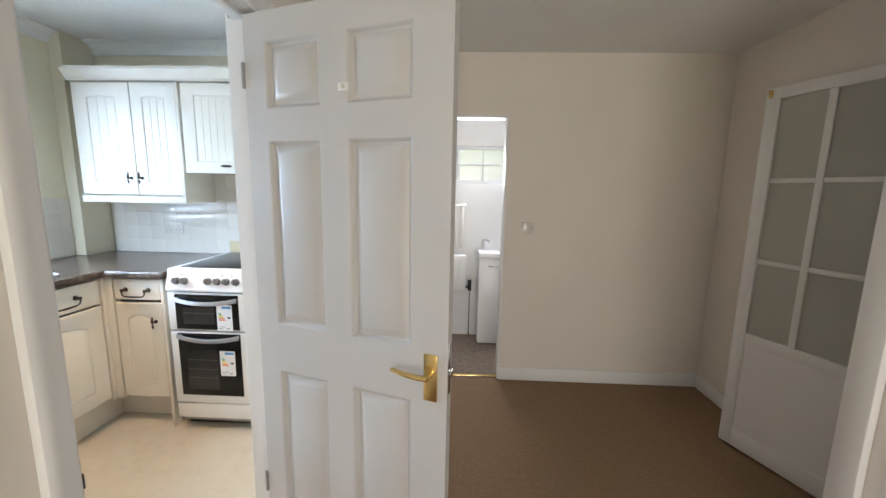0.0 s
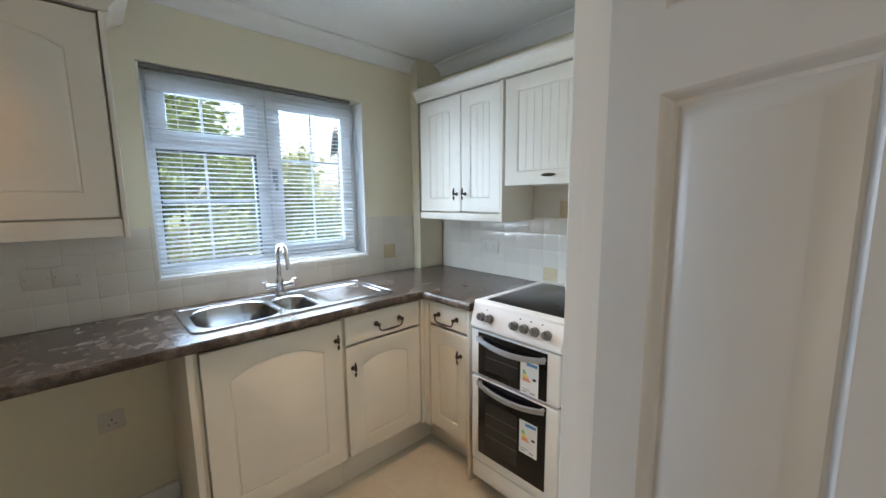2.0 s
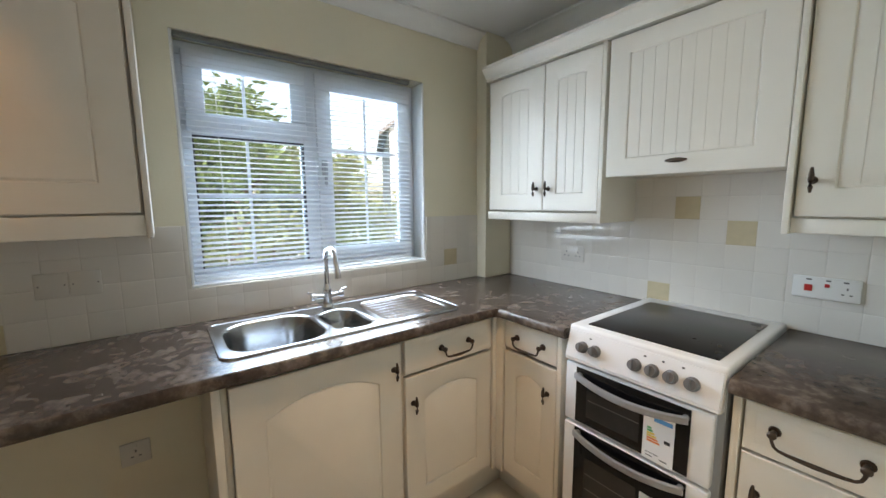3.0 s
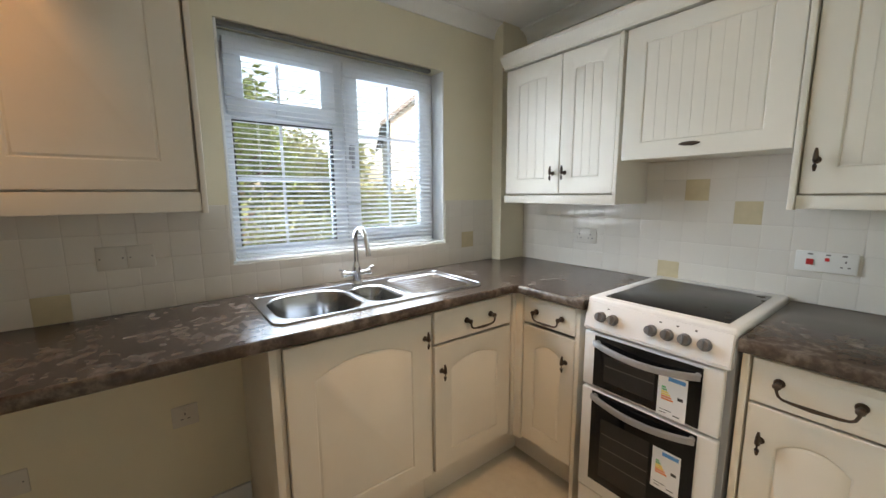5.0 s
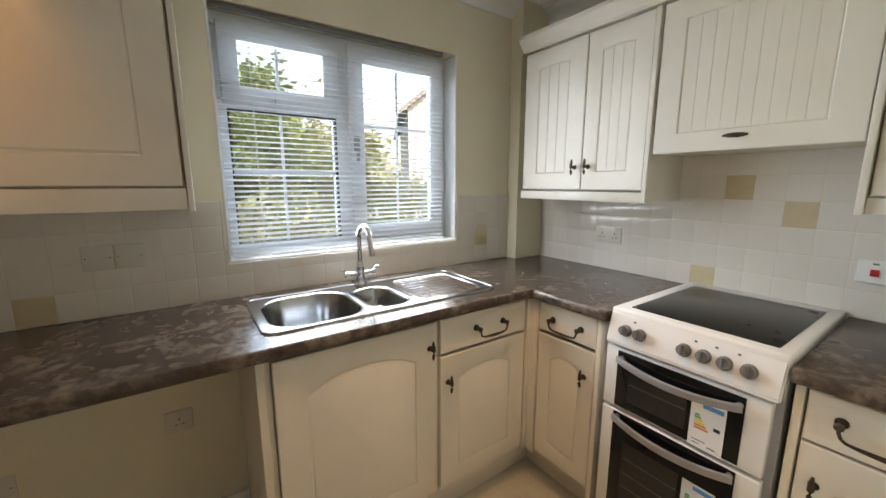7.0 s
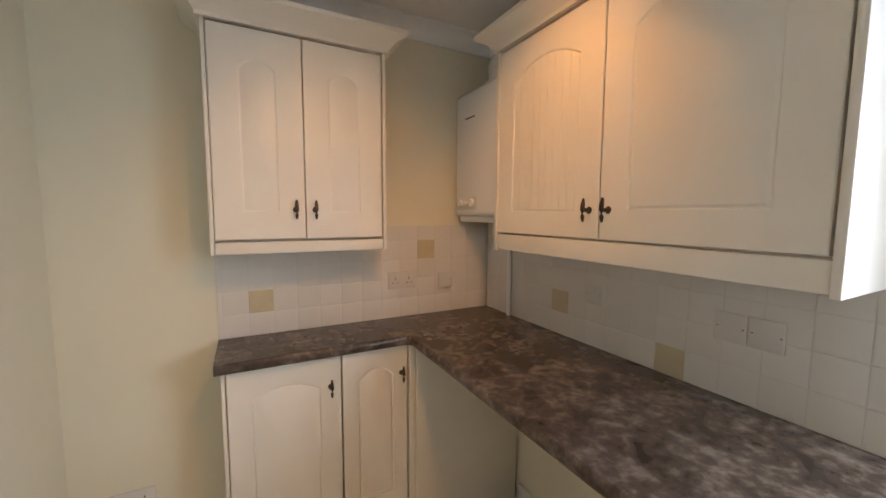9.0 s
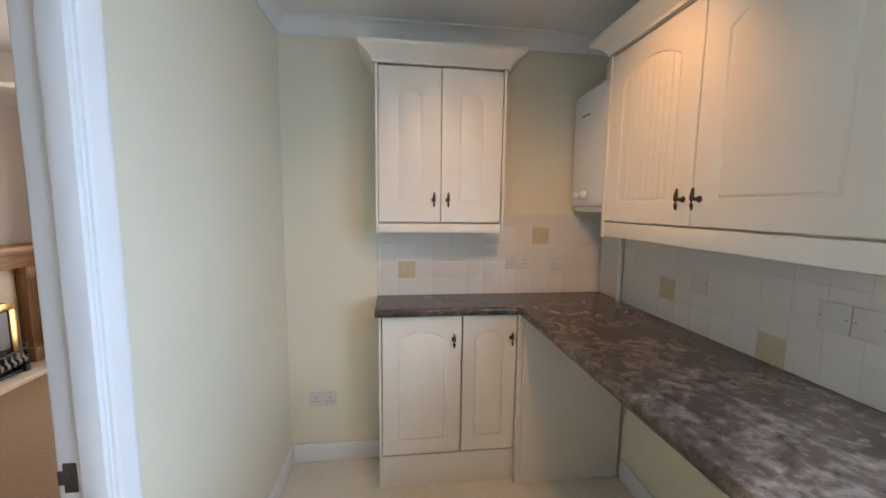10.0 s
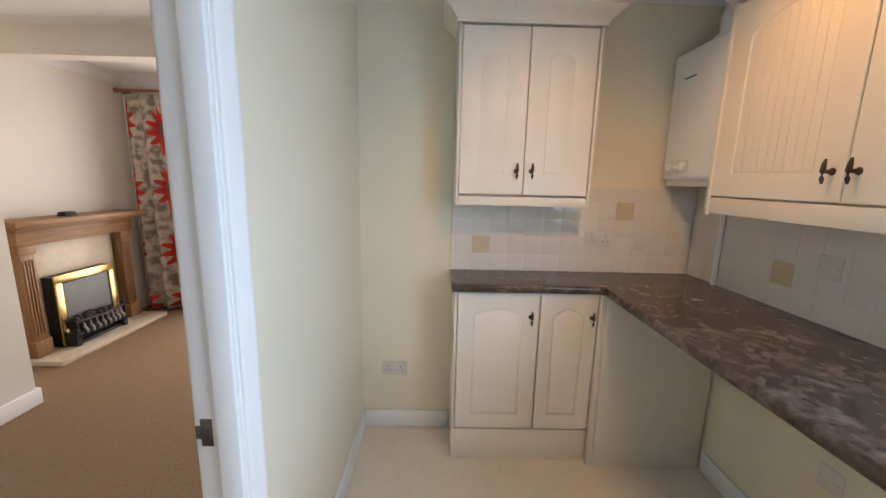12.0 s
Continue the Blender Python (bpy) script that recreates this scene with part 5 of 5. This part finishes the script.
part("panel", bm, M_APPL, ra_)
bm = bmesh.new()
cyl(bm, (2.585, 4.435, 0.49), (2.625, 4.435, 0.49), 0.010, 0.010, 12)
cyl(bm, (2.625, 4.435, 0.46), (2.625, 4.435, 0.56), 0.018, 0.016, 14)
part("valve", bm, M_BLACK, ra_, "dark radiator valve")
bm = bmesh.new()
cyl(bm, (2.625, 4.435, -0.004), (2.625, 4.435, 0.46), 0.007, 0.007, 10)
part("pipe", bm, M_CHROME, ra_)
for x in (2.2, 2.5):
    bm = bmesh.new()
    bx(bm, x, 4.468, 0.52, x + 0.03, 4.501, 0.72)
    part("bracket", bm, M_APPL, ra_)
tw = bmesh.new()
for k in range(6):
    bx(tw, 2.34 + k * 0.035, 4.462 - 0.006 * (k % 2), 0.86, 2.378 + k * 0.035, 4.488, 1.26, 0.010)
solo("towel", tw, M_PLAST, "white towel hanging on the bathroom wall", "towel")
bm = bmesh.new()
cyl(bm, (2.32, 4.475, 1.265), (2.57, 4.475, 1.265), 0.008, 0.008, 10)
cyl(bm, (2.33, 4.475, 1.265), (2.33, 4.50, 1.265), 0.012, 0.012, 10)
cyl(bm, (2.56, 4.475, 1.265), (2.56, 4.50, 1.265), 0.012, 0.012, 10)
solo("towel_rail", bm, M_CHROME, "chrome towel rail on the bathroom wall", "towel rail")
w2 = thing("window_2", "small white bathroom window with obscure glass", "window", kind="structure")
bm = bmesh.new()
for a in ((2.47, 1.46, 2.97, 1.49), (2.47, 1.77, 2.97, 1.80), (2.47, 1.49, 2.50, 1.77), (2.94, 1.49, 2.97, 1.77), (2.50, 1.625, 2.94, 1.637), (2.715, 1.49, 2.727, 1.625), (2.715, 1.637, 2.727, 1.77)):
    bx(bm, a[0], 4.525, a[1], a[2], 4.56, a[3], 0.003)
part("window_frame", bm, M_UPVC, w2)
bm = bmesh.new()
bx(bm, 2.49, 4.540, 1.48, 2.95, 4.545, 1.78)
g = part("pane", bm, M_FROST, w2)
g.visible_shadow = False

# ---- living room ----
fp = thing("fireplace", "pine fire surround with a cream marble back panel and hearth", "fireplace")
bm = bmesh.new()
bx(bm, 4.16, -1.40, 1.005, LX, -0.27, 1.045, 0.008)
bx(bm, 4.19, -1.37, 0.985, LX, -0.30, 1.005, 0.006)
part("mantel_shelf", bm, M_PINE, fp)
bm = bmesh.new()
bx(bm, 4.25, -1.33, 0.86, LX, -0.34, 0.985, 0.004)
part("frieze", bm, M_PINE, fp)
for y in (-1.30, -0.45):
    bm = bmesh.new()
    bx(bm, 4.235, y, 0.035, LX, y + 0.12, 0.16, 0.004)
    bx(bm, 4.255, y + 0.012, 0.16, LX, y + 0.108, 0.80, 0.004)
    bx(bm, 4.245, y + 0.004, 0.80, LX, y + 0.116, 0.86, 0.005)
    for k in range(4):
        bx(bm, 4.247, y + 0.022 + k * 0.021, 0.20, 4.256, y + 0.034 + k * 0.021, 0.76, 0.003)
    part("leg", bm, M_PINEV, fp)
bm = bmesh.new()
bx(bm, 4.33, -1.18, 0.035, LX, -0.45, 0.86, 0.003)
part("back_panel", bm, M_MARB, fp)
bm = bmesh.new()
bx(bm, 4.03, -1.36, -0.004, LX, -0.30, 0.035, 0.005)
part("hearth", bm, M_MARB, fp)
ef = thing("electric_fire", "brass framed electric fire with coals behind a grate", "electric fire")
bm = bmesh.new()
bx(bm, 4.235, -1.04, 0.036, 4.329, -0.52, 0.595, 0.004)
part("case", bm, M_BLACK, ef)
bm = bmesh.new()
bx(bm, 4.222, -1.045, 0.545, 4.236, -0.515, 0.605, 0.005)
bx(bm, 4.222, -1.045, 0.05, 4.236, -0.985, 0.545, 0.005)
bx(bm, 4.222, -0.575, 0.05, 4.236, -0.515, 0.545, 0.005)
part("brass_frame", bm, M_BRASS, ef, "polished brass frame")
bm = bmesh.new()
bx(bm, 4.230, -0.975, 0.24, 4.2352, -0.585, 0.535)
part("screen", bm, M_GREY, ef, "dull grey fire back")
bm = bmesh.new()
for k in range(26):
    ball(bm, (4.175 + random.random() * 0.05, -0.96 + 0.37 * random.random(), 0.15 + 0.09 * random.random()), 0.028 + 0.014 * random.random(), 1, 1, 0.8, 8)
part("coals", bm, M_COAL, ef)
bm = bmesh.new()
tube(bm, [(4.15, -1.0, 0.13), (4.13, -0.78, 0.115), (4.15, -0.56, 0.13)], 0.011, 8)
tube(bm, [(4.15, -1.0, 0.23), (4.12, -0.78, 0.225), (4.15, -0.56, 0.23)], 0.010, 8)
for y in (-1.0, -0.56):
    bx(bm, 4.14, y - 0.020, 0.036, 4.24, y + 0.020, 0.14, 0.006)
    tube(bm, [(4.15, y, 0.10), (4.145, y, 0.18), (4.15, y, 0.245)], [0.018, 0.012, 0.014], 10)
    ball(bm, (4.148, y, 0.258), 0.017)
bx(bm, 4.16, -0.98, 0.038, 4.20, -0.58, 0.062, 0.006)
grate = part("grate", bm, M_BLACK, ef, "black cast grate")
for k in range(8):
    y = -0.955 + k * 0.05
    q = (y + 0.78) / 0.22
    bm = bmesh.new()
    tube(bm, [(4.138 - 0.02 * (1 - q * q), y - 0.016, 0.122), (4.130 - 0.022 * (1 - q * q), y - 0.010, 0.152), (4.138 - 0.024 * (1 - q * q), y + 0.004, 0.178), (4.132 - 0.028 * (1 - q * q), y + 0.016, 0.222)],
         [0.006, 0.010, 0.009, 0.006], 8)
    part("bar", bm, M_SILVER, grate, "pale metal bar")
bm = bmesh.new()
bx(bm, 4.24, -0.80, 1.046, 4.31, -0.70, 1.062, 0.004)
bx(bm, 4.245, -0.795, 1.062, 4.305, -0.705, 1.078, 0.004)
solo("small_box", bm, M_BLACK, "small dark box lying on the mantel shelf", "box")

bm = bmesh.new()
uvl = bm.loops.layers.uv.new("UVMap")
cols, rows_ = 60, 16
grid = []
for i in range(cols + 1):
    s = i / cols
    col = []
    for j in range(rows_ + 1):
        v = j / rows_
        spread = 1.0 + 0.12 * (1 - v)
        x = 4.33 - 0.44 * s * spread
        y = -1.515 + 0.036 * math.sin(s * 3.1 * 2 * math.pi + 0.4 * v - 1.2) * (0.75 + 0.25 * (1 - v)) + 0.012 * math.sin(17 * s + 3 * v)
        col.append(bm.verts.new((x, y, 0.012 + v * 2.11)))
    grid.append(col)
for i in range(cols):
    for j in range(rows_):
        f = bm.faces.new((grid[i][j], grid[i + 1][j], grid[i + 1][j + 1], grid[i][j + 1]))
        for lp, (a, b) in zip(f.loops, ((i, j), (i + 1, j), (i + 1, j + 1), (i, j + 1))):
            lp[uvl].uv = (a / cols * 0.62 + 0.14, b / rows_ * 2.1)
me = bpy.data.meshes.new("mesh")
bm.to_mesh(me)
bm.free()
for p in me.polygons:
    p.use_smooth = True
me.materials.append(M_CURT)
cu = tagged(new("curtain", me), "floor-length beige curtain with large red flowers and grey leaves", "curtain")
so = cu.modifiers.new("thick", "SOLIDIFY")
so.thickness = 0.003
bm = bmesh.new()
cyl(bm, (4.40, -1.53, 2.155), (1.95, -1.53, 2.155), 0.014, 0.014, 12)
ball(bm, (4.40, -1.53, 2.155), 0.024)
for x in (4.34, 1.98):
    bx(bm, x - 0.012, -1.619, 2.12, x + 0.012, -1.53, 2.17, 0.003)
solo("curtain_pole", bm, M_PINE, "dark wooden curtain pole over the patio doors", "curtain pole")
pd = thing("door_patio", "white framed glazed patio doors of the living room", "patio door", kind="structure")
bm = bmesh.new()
for a in ((PX0, 0, PX0 + 0.06, 2.08), (PX1 - 0.06, 0, PX1, 2.08), (PX0 + 0.06, 2.02, PX1 - 0.06, 2.08), (PX0 + 0.06, 0, PX1 - 0.06, 0.07), (2.90, 0.07, 2.97, 2.02)):
    bx(bm, a[0], LY0 - 0.08, a[1], a[2], LY0 - 0.03, a[3], 0.004)
part("door_frame", bm, M_UPVC, pd)
for a, b in ((PX0 + 0.05, 2.91), (2.96, PX1 - 0.05)):
    bm = bmesh.new()
    bx(bm, a, LY0 - 0.058, 0.06, b, LY0 - 0.052, 2.03)
    g = part("pane", bm, M_GLASS, pd)
    g.visible_shadow = False

# ---- outdoors ----
bm = bmesh.new()
bmesh.ops.create_grid(bm, x_segments=2, y_segments=2, size=400)
solo("ground", bm, M_GRASS, "green lawn round the house reaching to the horizon", "ground", kind="structure", m=pose(0, 0, -0.32))

ho = thing("house", "pale rendered house with a grey pitched roof", "house", pose(-14.15, 14.0, -0.32, 0, 0, 64))
bm = bmesh.new()
bx(bm, -3.2, -4.2, 0, 3.2, 4.2, 4.6)
prism(bm, [(-3.2, 4.6), (3.2, 4.6), (0, 7.0)], -4.2, -4.19)
prism(bm, [(-3.2, 4.6), (3.2, 4.6), (0, 7.0)], 4.19, 4.2)
part("wall", bm, M_HOUSE, ho)
for s in (-1, 1):
    bm = bmesh.new()
    vs = [(s * 3.6, 4.25), (0, 7.05), (0, 7.2), (s * 3.6, 4.42)]
    prism(bm, vs, -4.6, 4.6)
    part("roof", bm, M_ROOF, ho)
for y, z in ((-2.2, 0.9), (1.6, 0.9), (-2.2, 3.0), (1.6, 3.0)):
    bm = bmesh.new()
    bx(bm, 3.19, y, z, 3.24, y + 1.1, z + 1.1, 0.02)
    wd = part("window", bm, M_UPVC, ho)
    bm = bmesh.new()
    bx(bm, 3.235, y + 0.08, z + 0.08, 3.25, y + 1.02, z + 1.02)
    part("pane", bm, M_BLACKG, wd)
for x, z in ((0.9, 0.9), (0.9, 3.0)):
    bm = bmesh.new()
    bx(bm, x, -4.24, z, x + 1.0, -4.19, z + 1.1, 0.02)
    wd = part("window", bm, M_UPVC, ho)
    bm = bmesh.new()
    bx(bm, x + 0.08, -4.25, z + 0.08, x + 0.92, -4.235, z + 1.02)
    part("pane", bm, M_BLACKG, wd)

fe = thing("picket_fence", "white picket fence across the garden", "fence", pose(-7.5, 5.0, -0.32, 0, 0, 62))
for k in range(34):
    x = -2.6 + k * 0.16
    bm = bmesh.new()
    prism(bm, [(x, 0.05), (x + 0.08, 0.05), (x + 0.08, 0.98), (x + 0.04, 1.04), (x, 0.98)], -0.01, 0.01)
    part("picket", bm, M_UPVC, fe)
for z in (0.25, 0.8):
    bm = bmesh.new()
    bx(bm, -2.7, 0.01, z, 2.9, 0.05, z + 0.08, 0.006)
    part("rail", bm, M_UPVC, fe)


def leaf_mesh(n, radius, size, seed, squash=0.8, hollow=0.45):
    """A crown of many small folded leaves in uneven clumps."""
    rng = random.Random(seed)
    verts, faces = [], []
    clumps = []
    for _ in range(26):
        a, b = rng.uniform(0, 2 * math.pi), rng.uniform(-0.9, 1)
        r = radius * rng.uniform(hollow, 1.0)
        q = math.sqrt(max(0, 1 - b * b))
        clumps.append((r * q * math.cos(a), r * q * math.sin(a), r * b * squash, radius * rng.uniform(0.18, 0.36)))
    for _ in range(n):
        cx, cy, cz, cr = rng.choice(clumps)
        p = Vector((rng.gauss(0, 1), rng.gauss(0, 1), rng.gauss(0, 1))) * cr * 0.55 + Vector((cx, cy, cz))
        u = Vector((rng.gauss(0, 1), rng.gauss(0, 1), rng.gauss(0, 0.6))).normalized()
        w = u.orthogonal().normalized()
        s = size * rng.uniform(0.6, 1.3)
        i = len(verts)
        nn = u.cross(w) * s * 0.15
        verts += [p - u * s, p + w * s * 0.45 + nn, p + u * s, p - w * s * 0.45 + nn]
        faces += [(i, i + 1, i + 2), (i, i + 2, i + 3)]
    me = bpy.data.meshes.new("leaves")
    me.from_pydata(verts, [], faces)
    return me


def tree(name, label, x, y, h, r, seed, material, category="tree", trunk=True, n=4200, size=0.11):
    t = thing(name, label, category, pose(x, y, -0.32))
    rng = random.Random(seed)
    bm = bmesh.new()
    if trunk:
        tube(bm, [(0, 0, 0), (0.05, 0.02, h * 0.3), (0.0, 0.08, h * 0.6), (0.06, 0.0, h * 0.9)], [0.16, 0.12, 0.08, 0.03], 10)
        for k in range(9):
            a = rng.uniform(0, 6.28)
            z = h * rng.uniform(0.35, 0.75)
            rr = r * rng.uniform(0.5, 0.9)
            tube(bm, [(0.03, 0.04, z), (rr * 0.5 * math.cos(a), rr * 0.5 * math.sin(a), z + r * 0.3), (rr * math.cos(a), rr * math.sin(a), z + r * 0.45)], [0.05, 0.03, 0.01], 6)
    else:
        for k in range(7):
            a = k * 0.9
            tube(bm, [(0, 0, 0), (0.3 * r * math.cos(a), 0.3 * r * math.sin(a), h * 0.4), (0.6 * r * math.cos(a), 0.6 * r * math.sin(a), h * 0.7)], [0.03, 0.02, 0.008], 6)
    part("trunk" if trunk else "stems", bm, M_BARK, t)
    me = leaf_mesh(n, r, size, seed)
    me.materials.append(material)
    c = new("crown", me)
    c.parent = t
    c.location = (0, 0, h - r * 0.55 if trunk else h * 0.5)
    return t


tree("tree", "leafy green garden tree", -7.4, 3.0, 2.9, 1.35, 3, M_LEAF)
tree("tree", "leafy green tree beside the pale house", -7.6, 5.3, 2.5, 1.2, 5, M_LEAF2)
tree("tree", "tall leafy tree at the end of the garden", -14.0, 3.4, 5.4, 2.3, 8, M_LEAF, n=5200, size=0.17)
tree("tree", "tall leafy tree at the end of the garden", -20.0, 6.5, 5.2, 2.6, 13, M_LEAF2, n=5200, size=0.17)
tree("shrub", "light green garden shrub", -5.2, 3.2, 1.5, 0.9, 21, M_LEAF2, "shrub", False, 2600, 0.07)
tree("shrub", "light green garden shrub", -5.6, 4.8, 1.2, 0.8, 22, M_LEAF, "shrub", False, 2400, 0.07)
tree("shrub", "pale green shrub below the pale house", -6.6, 6.6, 1.9, 1.1, 26, M_LEAF2, "shrub", False, 3200, 0.07)
tree("shrub", "dense garden shrub by the fence", -6.0, 1.4, 2.0, 1.2, 23, M_LEAF, "shrub", False, 2800, 0.08)
tree("shrub", "dense garden shrub by the fence", -5.6, 0.2, 2.2, 1.2, 24, M_LEAF2, "shrub", False, 2800, 0.08)
tree("tree", "leafy garden tree beyond the patio", 4.2, -7.5, 4.0, 1.8, 31, M_LEAF)
tree("tree", "leafy garden tree beyond the patio", 1.2, -9.0, 5.0, 2.2, 32, M_LEAF2)

# ---- wall tiles, one by one ----
P = 0.0925
tile_cache = {}


def tile_mesh(w, h, material):
    key = (round(w, 4), round(h, 4), material.name)
    if key not in tile_cache:
        bm = bmesh.new()
        g = 0.0007
        rows = [(g, 0.0005, 0), (g, -T + 0.0008, 0), (g + 0.0010, -T + 0.0003, 0), (min(g + 0.0035, w * 0.4, h * 0.4), -T, 0)]
        prev = None
        for o, y, _ in rows:
            lp = [bm.verts.new((x, y, z)) for x, z in ((o, o), (w - o, o), (w - o, h - o), (o, h - o))]
            if prev:
                for k in range(4):
                    bm.faces.new((prev[k], prev[(k + 1) % 4], lp[(k + 1) % 4], lp[k]))
            prev = lp
        bm.faces.new(prev)
        me = finish(bm, True)
        me.materials.append(material)
        tile_cache[key] = me
    return tile_cache[key]


def tiling(name, label, m, x0, x1, z0, z1, holes=(), beige=(), start=None):
    """Square glazed tiles on a wall; local x along the wall, z up, front towards -y."""
    bm = bmesh.new()
    par = thing(name, label, "wall tiles", m, kind="structure")
    cuts = sorted({x0, x1, *[h[0] for h in holes], *[h[1] for h in holes]})
    for a, b in zip(cuts, cuts[1:]):
        top = z1
        bot = z0
        for h0, h1, hz0, hz1 in holes:
            if a >= h0 - 1e-6 and b <= h1 + 1e-6:
                top = hz0
        if top - bot > 0.01:
            bx(bm, a, -0.0076, bot, b, -0.0002, top)
    part("grout", bm, M_GROUT, par)
    s = x0 if start is None else start
    while s > x0:
        s -= P
    k = 0
    x = s
    while x < x1 - 0.004:
        z = z0
        r = 0
        while z < z1 - 0.004:
            a, b, c, d = max(x, x0), min(x + P, x1), z, min(z + P, z1)
            for h0, h1, hz0, hz1 in holes:
                if a < h1 - 0.002 and b > h0 + 0.002 and d > hz0 + 0.002 and c < hz1:
                    if c < hz0 - 0.01:
                        d = hz0
                    elif a < h0 - 0.01:
                        b = h0
                    elif b > h1 + 0.01:
                        a = h1
                    else:
                        a = b
            if b - a > 0.006 and d - c > 0.006:
                mm = M_TILEB if any(abs((a + b) / 2 - u) < P / 2 and abs((c + d) / 2 - v) < P / 2 for u, v in beige) else M_TILE
                ob = new("tile", tile_mesh(b - a, d - c, mm))
                ob.parent = par
                ob.location = (a, 0, c)
            z += P
            r += 1
        x += P
        k += 1


# local x on the west wall runs north
tiling("tiles_west", "cream white glazed wall tiles with odd beige tiles", pose(0.0, 0, 0, 0, 0, 90), KY0 + 0.012, 3.284, 0.9255, 1.2955,
       holes=((WY0 - 0.002, WY1 + 0.002, WZ0, 3.0),), beige=((1.32, 0.98), (0.835, 1.07), (3.065, 1.07)), start=1.275)
tiling("tiles_north", "cream white glazed wall tiles behind the cooker", pose(0, KY1, 0), 0.080, KXN - 0.001, 0.9255, 1.4805,
       beige=((1.248, 1.25), (0.955, 0.97), (1.01, 1.34)), start=0.91 - 0.0)
tiling("tiles_south", "cream white glazed wall tiles on the end wall", pose(0, KY0, 0, 0, 0, 180), -1.268, -0.012, 0.9255, 1.3655,
       beige=((-1.112, 1.065), (-0.375, 1.25)), start=-1.158)
